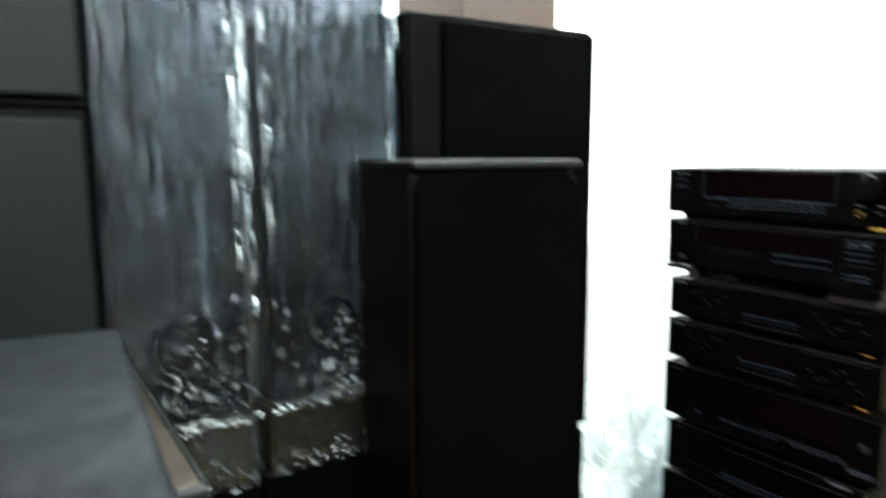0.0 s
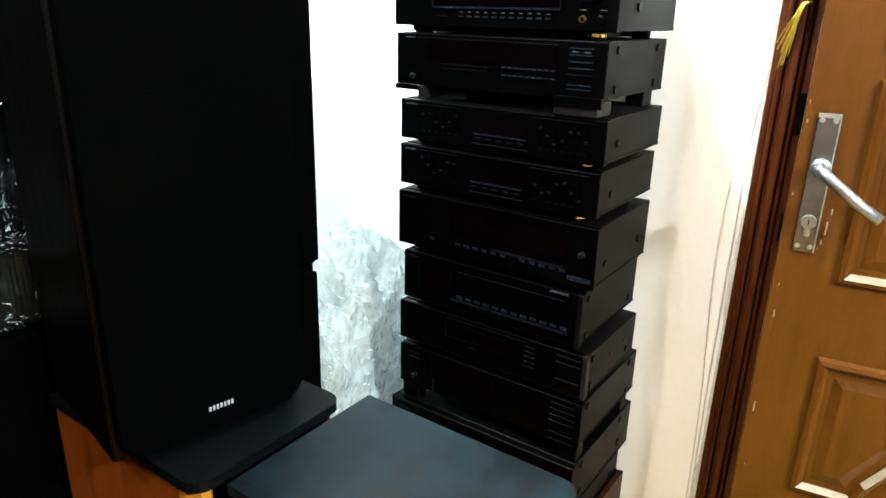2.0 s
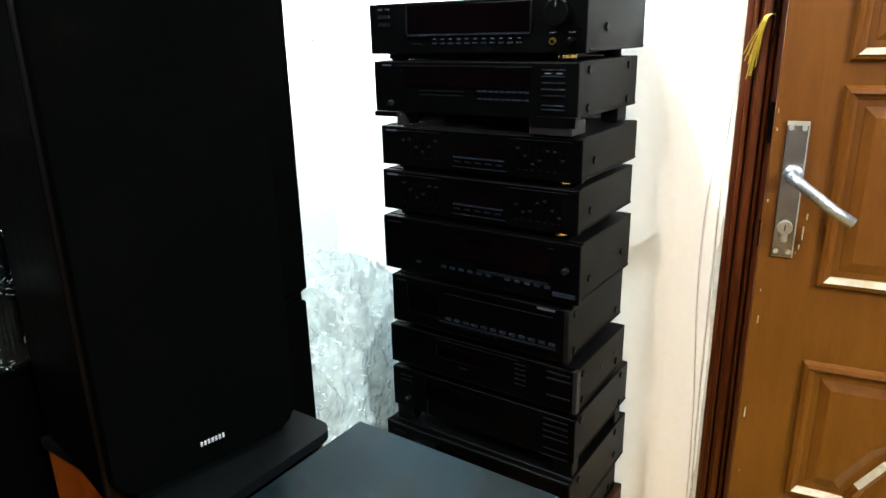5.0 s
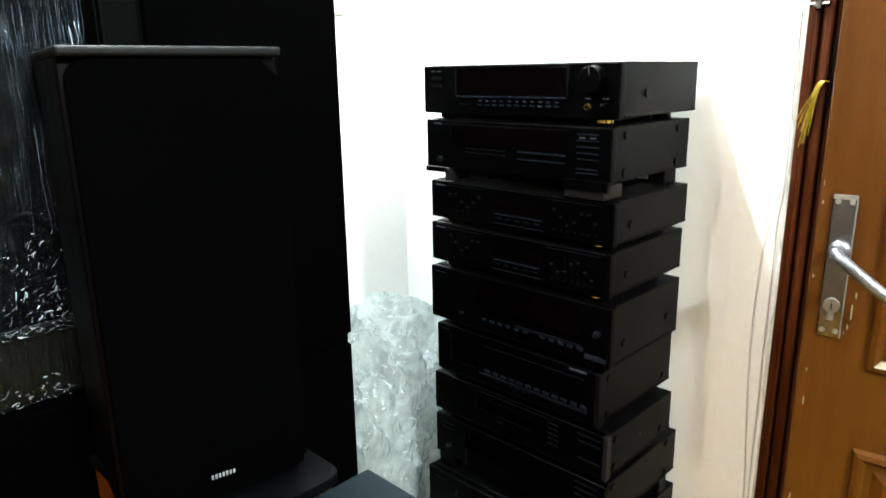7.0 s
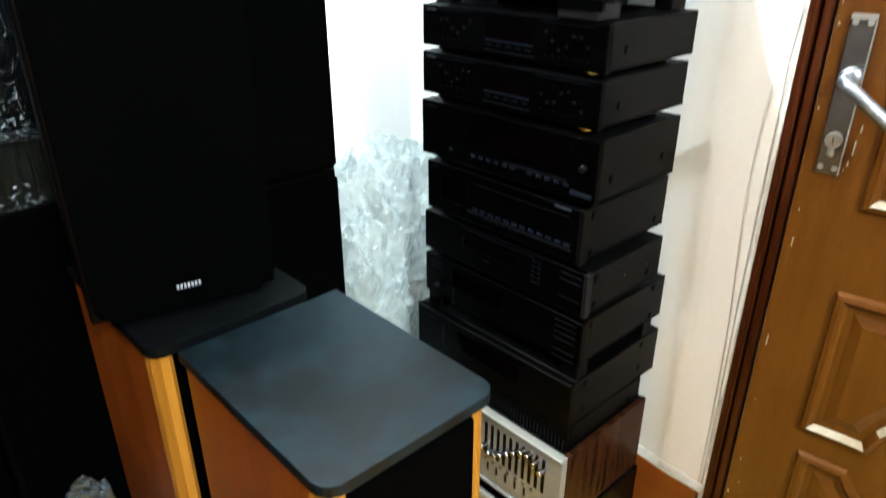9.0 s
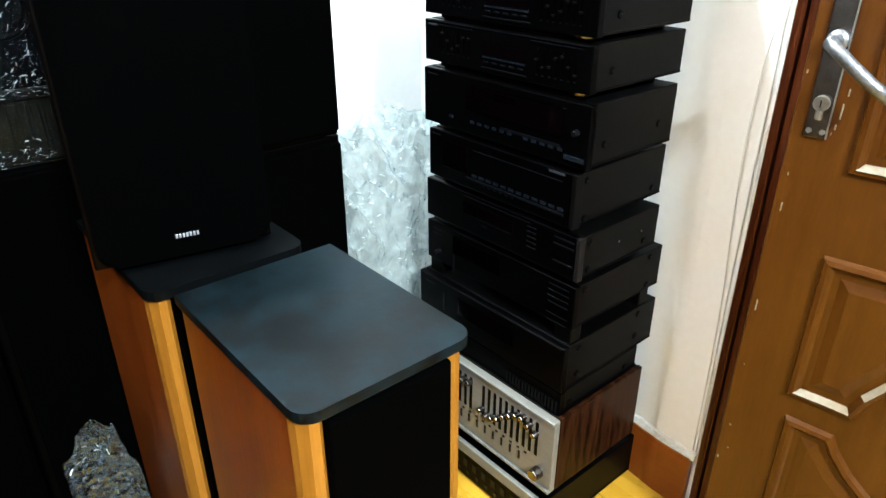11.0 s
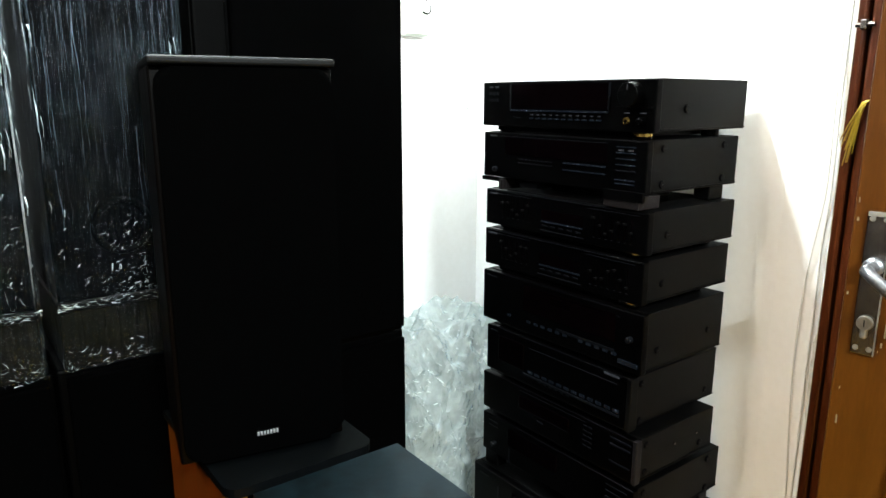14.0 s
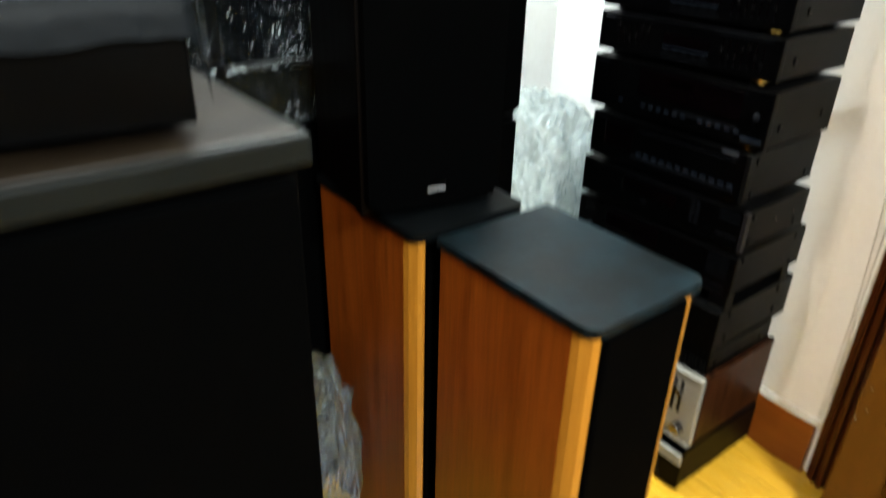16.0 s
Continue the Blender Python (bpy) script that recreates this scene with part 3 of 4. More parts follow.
part("jack_hole", rod(B(), (-0.0034, u.y(0.868), u.h * 0.21), (-0.0028, u.y(0.868), u.h * 0.21), 0.003, 12), M_SCREW, u.ob)
u.row("mark", 0.868, 0.945, 0.36, 2, 0.026, 0.022, M_PRINT)
u.row("mark", 0.06, 0.10, 0.88, 2, 0.022, 0.03, M_PRINT)
u.bar("button", 0.05, 0.11, 0.55, 0.62, M_LINE, 0.002)
u.bar("button", 0.05, 0.11, 0.70, 0.77, M_LINE, 0.002)
u.screws([(0.085, 0.44)])

u = Unit("stereo_tuner", "black stereo tuner with rows of small buttons and square grey feet", 0.513, 0.926, 1.140, 1.231, xb=1.388)
u.bar("display", 0.16, 0.80, 0.52, 0.90, M_GLASS, 0.0012, 0.0005)
u.bar("trim_line", 0.12, 0.80, 0.905, 0.92, M_LINE)
u.row("button", 0.26, 0.47, 0.44, 9, 0.018, 0.02, M_LINE)
u.row("button", 0.26, 0.47, 0.36, 9, 0.018, 0.02, M_LINE)
u.row("button", 0.56, 0.78, 0.46, 9, 0.022, 0.035, M_BUTTON)
u.row("button", 0.56, 0.78, 0.32, 9, 0.022, 0.03, M_BUTTON)
for v in (0.86, 0.75, 0.64, 0.53, 0.42, 0.25, 0.18):
    u.bar("button_strip", 0.845, 0.945, v - 0.012, v + 0.012, M_BUTTON if v != 0.42 else M_LINE)
u.row("mark", 0.87, 0.92, 0.80, 2, 0.026, 0.025, M_PRINT)
u.bar("mark", 0.05, 0.10, 0.90, 0.93, M_PRINT)
u.knob(0.095, 0.18, 0.005, M_LINE, 0.008, "power_button")
u.bar("lower_step", 0.0, 0.16, -0.10, 0.0, M_BLACK, 0.004)
u.bar("lower_step", 0.80, 1.0, -0.12, 0.06, M_BLACK, 0.0075)
u.screws([(0.045, 0.84), (0.225, 0.84), (0.045, 0.18), (0.225, 0.18)])
for f0, f1 in ((0.13, 0.16), (0.80, 0.985)):
    part("front_foot", box(B(), -0.006, 0.05, u.y(f1), u.y(f0), -0.0245, -0.001, 0.002), M_FOOT, u.ob, "pinkish grey square foot")
for f in (0.04, 0.90):
    part("rear_foot", box(B(), 0.20, 0.245, u.y(f + 0.08), u.y(f), -0.0245, 0.001, 0.002), M_CASE2, u.ob)
part("under_tray", box(B(), 0.012, 0.20, u.y(0.36), u.y(0.24), -0.016, -0.006), M_LINE, u.ob)
part("underside", box(B(), 0.05, 0.19, u.y(0.79), u.y(0.37), -0.021, 0.001), M_SCREW, u.ob)
part("underside", box(B(), 0.05, 0.25, u.y(0.235), u.y(0.06), -0.021, 0.001), M_SCREW, u.ob)
part("foot_cap", box(B(), -0.0075, 0.006, u.y(0.986), u.y(0.972), -0.024, -0.003, 0.001), M_FOOT, u.ob, "metal end of the foot")
part("foot_cap", box(B(), -0.0075, 0.006, u.y(0.161), u.y(0.146), -0.024, -0.003, 0.001), M_FOOT, u.ob)

for k, (yr, yl, zb, zt, xb) in enumerate(((0.502, 0.916, 1.040, 1.114, 1.376), (0.505, 0.917, 0.952, 1.030, 1.374))):
    u = Unit("graphic_equaliser", "black graphic equaliser with two banks of sliders", yr, yl, zb, zt, xb=xb, foot=0.0095 if k == 0 else 0.013)
    u.bar("trim_line", 0.02, 0.98, 0.95, 0.965, M_LINE)
    u.bar("display", 0.40, 0.655, 0.38, 0.66, M_GLASS, 0.001)
    u.bar("display_rim", 0.40, 0.655, 0.33, 0.37, M_BUTTON, 0.002)
    u.row("button", 0.42, 0.63, 0.24, 5, 0.03, 0.04, M_LINE)
    u.bar("display_rim", 0.395, 0.665, 0.10, 0.125, M_LINE, 0.002)
    u.slider_bank(0.13, 0.31, 6, 0.30, 0.80, 1 + k)
    u.slider_bank(0.72, 0.92, 7, 0.26, 0.78, 2 + k)
    u.bar("bank_rim", 0.68, 0.955, 0.88, 0.90, M_LINE)
    u.bar("bank_rim", 0.10, 0.33, 0.88, 0.895, M_LINE)
    u.bar("mark", 0.03, 0.09, 0.86, 0.90, M_PRINT)
    u.screws([(0.055, 0.42)])

u = Unit("amplifier", "black amplifier with a long row of small buttons", 0.498, 0.921, 0.829, 0.938, xb=1.362, foot=0.010)
u.bar("display", 0.30, 0.86, 0.42, 0.90, M_GLASS, 0.0012)
u.bar("trim_line", 0.36, 0.88, 0.86, 0.872, M_LINE)
for v in (0.80, 0.755, 0.71):
    u.bar("mark", 0.475, 0.605, v - 0.01, v + 0.012, M_PRINT)
u.row("button", 0.20, 0.86, 0.22, 15, 0.026, 0.05, M_BUTTON, skip=(1, 2, 9))
u.bar("button_strip", 0.52, 0.86, 0.24, 0.29, M_LINE)
u.bar("button_strip", 0.885, 0.985, 0.10, 0.17, M_BUTTON, 0.003)
u.knob(0.94, 0.55, 0.006, M_LINE, 0.010, "headphone_socket")
u.bar("mark", 0.03, 0.10, 0.88, 0.91, M_LINE)
u.screws([(0.045, 0.34), (0.20, 0.40)])

u = Unit("cassette_deck", "black cassette deck with a bluish row of keys and gold feet", 0.514, 0.906, 0.716, 0.817, xb=1.381, foot=0.010)
u.bar("trim_line", 0.34, 0.92, 0.80, 0.815, M_LINE)
u.bar("cassette_door", 0.10, 0.30, 0.28, 0.84, M_GLASS, 0.0016, 0.001)
u.row("key", 0.30, 0.92, 0.30, 13, 0.034, 0.06, M_BUTTON, skip=(0,))
u.bar("key_rail", 0.30, 0.94, 0.20, 0.24, M_LINE, 0.003)
u.row("mark", 0.42, 0.62, 0.16, 6, 0.018, 0.03, M_LINE)
u.bar("mark", 0.84, 0.93, 0.92, 0.96, M_PRINT)
u.bar("mark", 0.03, 0.09, 0.88, 0.91, M_LINE)
part("corner_post", box(B(), -0.002, 0.018, -u.w / 2 - 0.001, -u.w / 2 + 0.009, 0, u.h, 0.0015), M_CASE, u.ob)
u.screws([(0.03, 0.84), (0.03, 0.14), (0.235, 0.2)])

u = Unit("cd_player", "black disc player with a cluster of small keys", 0.495, 0.916, 0.620, 0.705, xb=1.358, foot=0.010)
u.bar("disc_drawer", 0.28, 0.62, 0.45, 0.78, M_GLASS, 0.002, 0.001)
u.bar("trim_line", 0.28, 0.72, 0.90, 0.915, M_LINE)
for v in (0.82, 0.70, 0.58, 0.46, 0.34):
    u.row("key", 0.715, 0.745, v, 2, 0.022, 0.03, M_LINE)
for v in (0.72, 0.52, 0.32):
    u.row("mark", 0.42, 0.44, v, 2, 0.02, 0.03, M_LINE)
for v in (0.85, 0.70, 0.30):
    u.bar("button_strip", 0.86, 0.97, v - 0.02, v + 0.02, M_LINE)
part("corner_post", box(B(), -0.001, 0.014, -u.w / 2 - 0.001, -u.w / 2 + 0.008, 0, u.h, 0.0015), M_FOOT, u.ob)
u.screws([(0.03, 0.82), (0.03, 0.2), (0.20, 0.25)])
for x in (0.115, 0.185):
    part("rivet", rod(B(), (x, -u.w / 2 - 0.001, u.h * 0.55), (x, -u.w / 2 + 0.003, u.h * 0.55), 0.0022, 10), M_CHROME, u.ob)

u = Unit("video_recorder", "black tape recorder with slanted key lines, standing on tall feet", 0.495, 0.915, 0.517, 0.608, xb=1.392, case=M_CASE2)
u.bar("cassette_door", 0.20, 0.55, 0.42, 0.86, M_GLASS, 0.0016, 0.001)
for v in (0.86, 0.72, 0.58, 0.44, 0.18, 0.02):
    u.bar("button_strip", 0.85, 0.965, v - 0.010, v + 0.014, M_LINE)
u.knob(0.10, 0.30, 0.005, M_LINE, 0.012, "power_button")
for v in (0.82, 0.70):
    u.bar("mark", 0.05, 0.12, v, v + 0.03, M_LINE)
u.bar("slot", 0.205, 0.215, -0.02, 0.36, M_LINE)
u.screws([(0.03, 0.85), (0.235, 0.85), (0.235, 0.15)])
for x in (0.004, 0.22):
    for y in (-u.w / 2 + 0.004, u.w / 2 - 0.045):
        part("foot", box(B(), x, x + 0.03, y, y + 0.04, -0.0325, 0.001, 0.002), M_CASE2, u.ob)

u = Unit("power_amplifier", "black power amplifier with ribbed lower front", 0.494, 0.925, 0.382, 0.4835, xf=1.100, xb=1.396, case=M_CASE2)
u.bar("trim_line", 0.02, 0.985, 0.955, 0.985, M_CASE, 0.002)
u.bar("mark", 0.05, 0.12, 0.80, 0.83, M_LINE)
u.bar("slot", 0.19, 0.20, 0.30, 0.72, M_LINE)
u.bar("display", 0.30, 0.70, 0.40, 0.80, M_GLASS, 0.0012)
u.screws([(0.045, 0.84), (0.045, 0.26), (0.235, 0.84), (0.235, 0.3)])

u = Unit("receiver", "black receiver with vent ribs along its lower front", 0.494, 0.921, 0.3295, 0.3805, xf=1.102, xb=1.352, case=M_CASE2)
for k in range(16):
    u.bar("vent_rib", 0.66 + k * 0.021, 0.672 + k * 0.021, 0.04, 0.55, M_CASE2, 0.004)
u.screws([(0.03, 0.3), (0.21, 0.3)])

u = Unit("silver_equaliser", "brushed silver graphic equaliser with rosewood side panels", 0.484, 0.930, 0.143, 0.3265, xf=1.080, xb=1.362, case=M_CASE2, front=M_SILVER)
w = u.w / 2
for y0, y1 in ((-w - 0.001, -w + 0.010), (w - 0.010, w + 0.001)):
    part("wooden_side", box(B(), 0.0165, u.d + 0.001, y0, y1, 0.002, u.h + 0.001, 0.001), M_ROSE, u.ob, "dark rosewood side panel")
u.bar("bevel_top", 0.0, 1.0, 0.965, 1.0, M_SILVER, 0.006, 0.0015)
u.bar("bevel_bottom", 0.0, 1.0, 0.0, 0.035, M_SILVER, 0.006, 0.0015)
r = random.Random(3)
for bank, (fa, fb) in enumerate(((0.10, 0.46), (0.55, 0.90))):
    for k in range(10):
        f = fa + (fb - fa) * k / 9
        s = u.bar("slider_slot", f - 0.0085, f + 0.0085, 0.40, 0.86, M_SCREW, 0.0008)
        c = 0.64 - 0.16 * math.sin(k * 0.55 + bank) + 0.03 * r.random()
        y, z = u.y(f), u.h * c
        part("slider_cap", rod(B(), (-0.016, y, z), (0.0, y, z), 0.0062, 14, 0.0068, 0.001), M_CHROME, s, "bright metal slider cap")
u.row("switch", 0.16, 0.80, 0.24, 12, 0.010, 0.11, M_LINE)
u.row("mark", 0.12, 0.84, 0.34, 16, 0.014, 0.018, M_LINE)
part("round_knob", rod(B(), (-0.020, u.y(0.925), u.h * 0.20), (0.001, u.y(0.925), u.h * 0.20), 0.0125, 28, 0.0135, 0.0015), M_CHROME, u.ob, "round bright metal knob")
u.screws([(0.03, 0.12), (0.235, 0.12)])
for x in (0.03, 0.23):
    for y in (-w + 0.04, w - 0.04):
        part("foot", rod(B(), (x, y, -0.023), (x, y, 0.003), 0.016, 16), M_SCREW, u.ob)

u = Unit("cassette_mixer", "low black deck with a silver front edge on the floor", 0.488, 0.930, 0.010, 0.117, xf=1.076, xb=1.388, case=M_CASE2)
u.bar("silver_edge", 0.0, 1.0, 0.74, 1.0, M_SILVER, 0.010, 0.002, "silver front edge")
u.row("key", 0.10, 0.86, 0.40, 12, 0.030, 0.20, M_LINE)
u.row("key", 0.12, 0.88, 0.16, 12, 0.020, 0.10, M_LINE)
for x in (0.03, 0.26):
    for y in (-0.17, 0.17):
        part("foot", rod(B(), (x, y, -0.010), (x, y, 0.003), 0.014, 14), M_SCREW, u.ob)


# ---- speakers ----
def low_speaker(m, label, top):
    """Slim floor-standing speaker: vinyl top, veneered sides, golden front corners, black grille."""
    ob = thing("floor_speaker", m, label, "loudspeaker", "pair of floor speakers")
    W, D, Z = 0.225, 0.305, 0.778
    part("core", box(B(), 0.012, W - 0.012, 0.034, D - 0.002, 0.035, Z - 0.0145), M_CAB, ob)
    for x0, x1 in ((0.002, 0.0118), (W - 0.0118, W - 0.002)):
        part("side_panel", box(B(), x0, x1, 0.034, D, 0.03, Z - 0.0140, 0.001), M_CHERRY, ob, "red-brown veneered side panel")
    for sgn, x in ((1, 0.002), (-1, W - 0.002)):
        o = [(x, 0.0336), (x + sgn * 0.002, 0.022), (x + sgn * 0.010, 0.008), (x + sgn * 0.020, 0.004), (x + sgn * 0.026, 0.010), (x + sgn * 0.026, 0.0336)]
        part("corner_post", prism(B(), o if sgn > 0 else o[::-1], 0.03, Z - 0.0140), M_PINE, ob, "golden rounded wooden corner post")
    part("grille", box(B(), 0.0285, W - 0.0285, 0.0, 0.0335, 0.045, Z - 0.024, 0.006, 3), M_CLOTH, ob, "black cloth grille")
    part("plinth", box(B(), 0.004, W - 0.004, 0.012, D - 0.002, 0.0, 0.0295, 0.003), M_CAB, ob)
    bm = prism(B(), [p for p in rounded(-0.003, W + 0.003, -0.004, D + 0.003, 0.024) if p[1] < D / 2] + [(W + 0.003, D + 0.003), (-0.003, D + 0.003)], Z - 0.0135, Z)
    es = [e for e in bm.edges if len(e.link_faces) == 2 and e.calc_face_angle(0) > 1 and abs(e.verts[0].co.z - e.verts[1].co.z) < 1e-5]
    bmesh.ops.bevel(bm, geom=es, offset=0.004, segments=3, profile=0.5, affect="EDGES")
    part("top_plate", bm, top, ob, "vinyl top plate with rounded front corners")
    return ob


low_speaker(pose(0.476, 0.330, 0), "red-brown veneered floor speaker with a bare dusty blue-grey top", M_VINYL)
low_speaker(pose(0.449, 0.662, 0), "red-brown veneered floor speaker carrying another speaker", M_VINYL_SHADE)

# speaker on top of the second one
sp = thing("bookshelf_speaker", pose(0.412, 0.742, 0.7785, 0, 0, -11), "dark walnut speaker with black cloth grille standing on a floor speaker", "loudspeaker")
W, D, Z = 0.240, 0.24, 0.572
part("cabinet", box(B(), 0.0, W, 0.018, D, 0.004, Z - 0.012, 0.003), M_WALNUT, sp)
part("top_cap", box(B(), -0.001, W + 0.001, 0.0, D, Z - 0.0115, Z, 0.004, 3), M_CAP, sp, "dusty black top with a paler rim")
bm = prism(B(), [(x, z) for x, z in rounded(0.006, W - 0.004, 0.010, Z - 0.014, 0.022)], 0, 1)
for v in bm.verts:
    x, z, k = v.co.x, v.co.y, v.co.z
    v.co = Vector((x, 0.017 - 0.019 * k, z))
es = [e for e in bm.edges if all(v.co.y < 0.0 for v in e.verts)]
bmesh.ops.bevel(bm, geom=es, offset=0.010, segments=4, profile=0.5, affect="EDGES")
part("grille", bm, M_CLOTH, sp, "black cloth grille with rounded corners")
badge = part("badge", box(B(), 0.1035, 0.1375, -0.0035, -0.0015, 0.0365, 0.0445, 0.0005), M_CAB, sp, "small badge with raised silver bars")
for k in range(7):
    part("bar", box(B(), 0.1045 + k * 0.0046, 0.1075 + k * 0.0046, -0.0050, -0.0036, 0.0375, 0.0435, 0.0005), M_LOGO, badge)


def black_speaker(name, x0, x1, y0, y1, z0, z1, label, split=0.0, face=None):
    ob = thing(name, pose(x0, y0, z0), label, "loudspeaker", "black speakers along the back wall")
    w, d, h = x1 - x0, y1 - y0, z1 - z0
    part("cabinet", box(B(), 0, w, 0.014, d, 0, h, 0.004), M_CAB, ob)
    part("grille", box(B(), 0.012 + split, w - 0.006, -0.004, 0.0135, 0.012, h - 0.012, 0.005, 3), face or M_CLOTH, ob)
    if split:
        part("front_edge", box(B(), 0.002, split + 0.006, 0.0, 0.0135, 0.004, h - 0.004, 0.004), M_CAB, ob)
    return ob


black_speaker("tower_speaker", 0.541, 0.954, 0.983, 1.36, 0.0, 0.812, "large black speaker standing on the floor", 0.05)
black_speaker("tower_speaker", 0.541, 0.941, 0.964, 1.36, 0.819, 1.582, "large black speaker stacked on another speaker", 0.05)
part("rubber_pad", box(B(), 0.03, 0.36, 0.03, 0.33, -0.0065, 0.0005), M_SCREW, bpy.data.objects["tower_speaker.001"])
bx = thing("carton", pose(0.70, 1.05, 1.583), "brown cardboard carton on the black speaker", "box")
part("body", box(B(), 0.0, 0.22, 0.0, 0.24, 0, 0.16, 0.003), mat("brown_cardboard", (0.022, 0.0125, 0.008), 0.7, second=(0.016, 0.009, 0.006)), bx)
part("tape", box(B(), 0.06, 0.12, -0.0015, 0.0, 0.10, 0.115), M_PRINT, bx, "pale packing tape")
black_speaker("tower_speaker", 0.302, 0.533, 1.004, 1.36, 0.0, 0.868, "black speaker under a film-wrapped cabinet")
black_speaker("tower_speaker", 0.060, 0.297, 1.004, 1.36, 0.0, 0.866, "black speaker under a film-wrapped cabinet")
black_speaker("dark_speaker", -0.34, 0.095, 1.02, 1.36, 0.0, 1.418, "dark greenish-black speaker beside the wrapped cabinets", face=M_GREENBLACK)
black_speaker("dark_speaker", -0.36, 0.097, 1.02, 1.36, 1.4195, 1.95, "dark speaker stacked beside the wrapped cabinets", face=M_GREENBLACK)


def wrapped(x0, x1, y0, y1, z0, z1, seed, label):
    """A speaker cabinet in loose stretch film: port hole, lower lip and crumpled clear skin."""
    ob = thing("wrapped_speaker", pose(x0, y0, z0), label, "loudspeaker", "film-wrapped speakers")
    w, d, h = x1 - x0, y1 - y0, z1 - z0
    part("cabinet", box(B(), 0.006, w - 0.006, 0.016, d, 0.110, h, 0.004), M_DARKPLAST, ob)
    part("base_section", box(B(), 0.004, w - 0.004, 0.012, d, 0.0, 0.107, 0.004), M_TAN, ob, "tan lower section")
    part("ledge", box(B(), 0.004, w - 0.004, 0.002, 0.0155, 0.098, 0.112, 0.003), M_CASE, ob)
    cx, cz, R = w * 0.50, 0.226, 0.040
    bm = B()
    n = 36
    prof = [(R * 1.18, 0.0155), (R * 1.12, 0.009), (R, 0.008), (R * 0.9, 0.0125), (R * 0.85, 0.0158)]
    rings = [[bm.verts.new((cx + r0 * math.cos(k * math.tau / n), y, cz + r0 * math.sin(k * math.tau / n))) for k in range(n)] for r0, y in prof]
    for a, b in zip(rings, rings[1:]):
        for k in range(n):
            bm.faces.new((a[k], a[(k + 1) % n], b[(k + 1) % n], b[k]))
    part("port_ring", bm, M_DARKPLAST, ob, "round bass port", True)
    part("port_hole", rod(B(), (cx, 0.0145, cz), (cx, 0.0175, cz), R * 0.88, 32), M_SCREW, ob)
    # film: a tall wavy sleeve round front and sides
    r = random.Random(seed)
    off = Vector((r.random() * 9, r.random() * 9, r.random() * 9))
    bm = B()
    nu, nv = 190, 150
    rows = []
    side = 0.10
    span = w + 2 * side
    for j in range(nv + 1):
        z = h * j / nv
        row = []
        for i in range(nu + 1):
            s = span * i / nu
            if s < side:
                p, q = Vector((0.0, side - s, z)), Vector((-1, 0, 0))
            elif s > side + w:
                p, q = Vector((w, s - side - w, z)), Vector((1, 0, 0))
            else:
                p, q = Vector((s - side, 0.0, z)), Vector((0, -1, 0))
            calm = min(1.0, z / (0.45 * h))
            fold = noise.noise(Vector((s * 60, z * (1.4 + 20 * (1 - calm)), 0)) + off) * 0.0034
            fold += noise.noise(Vector((s * 190, z * (2.5 + 60 * (1 - calm)), 3)) + off) * 0.0009
            knot = max(0.0, 1 - abs(z - 0.20 * h) / (0.17 * h)) * (0.35 + noise.noise(Vector((s * 14, z * 14, 1)) + off))
            if knot > 0:
                fold += knot * (abs(noise.noise(Vector((s * 55, z * 55, 5)) + off)) * 0.014 + noise.noise(Vector((s * 130, z * 130, 6)) + off) * 0.004)
            big = noise.noise(Vector((s * 9, z * 5, 7)) + off) * 0.004
            edge = 0.004 * min(1, abs(s - side) / 0.02, abs(s - side - w) / 0.02)
            row.append(bm.verts.new(p + q * (fold + big - 0.004 + edge * 0.3)))
        rows.append(row)
    for a, b in zip(rows, rows[1:]):
        for i in range(nu):
            bm.faces.new((a[i], a[i + 1], b[i + 1], b[i]))
    part("stretch_film", bm, M_FILM, ob, "glossy clear stretch film", True)
    # Thin pale tubes carry the film's bright streaks as colour.
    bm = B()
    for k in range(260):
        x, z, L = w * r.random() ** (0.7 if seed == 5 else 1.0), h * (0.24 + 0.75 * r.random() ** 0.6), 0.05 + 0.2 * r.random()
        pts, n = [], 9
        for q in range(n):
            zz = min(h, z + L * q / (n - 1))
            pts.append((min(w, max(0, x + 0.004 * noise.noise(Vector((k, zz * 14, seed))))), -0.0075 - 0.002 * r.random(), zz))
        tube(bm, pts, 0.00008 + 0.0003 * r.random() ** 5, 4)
    tagged(part("film_streak_glint", bm, M_STREAK, ob, "fine upright film streaks, their shine painted as pale threads", True), kind="stuff")
    # Short pale tubes stand in for glints on the wrinkles.
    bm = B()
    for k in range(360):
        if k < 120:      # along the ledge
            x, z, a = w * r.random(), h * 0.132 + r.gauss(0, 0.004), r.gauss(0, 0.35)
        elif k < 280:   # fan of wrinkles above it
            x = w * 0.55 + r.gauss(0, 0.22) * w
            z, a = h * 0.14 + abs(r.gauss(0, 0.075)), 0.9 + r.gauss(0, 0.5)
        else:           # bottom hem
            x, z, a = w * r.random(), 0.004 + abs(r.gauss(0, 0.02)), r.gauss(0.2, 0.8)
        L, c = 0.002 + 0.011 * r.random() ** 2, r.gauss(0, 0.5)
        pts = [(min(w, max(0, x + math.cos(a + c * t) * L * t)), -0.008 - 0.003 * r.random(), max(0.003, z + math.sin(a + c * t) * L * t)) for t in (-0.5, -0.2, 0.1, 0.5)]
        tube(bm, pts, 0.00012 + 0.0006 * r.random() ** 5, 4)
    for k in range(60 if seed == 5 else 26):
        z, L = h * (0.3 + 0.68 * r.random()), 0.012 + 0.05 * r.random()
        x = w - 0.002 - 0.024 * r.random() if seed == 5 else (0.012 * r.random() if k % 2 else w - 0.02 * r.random())
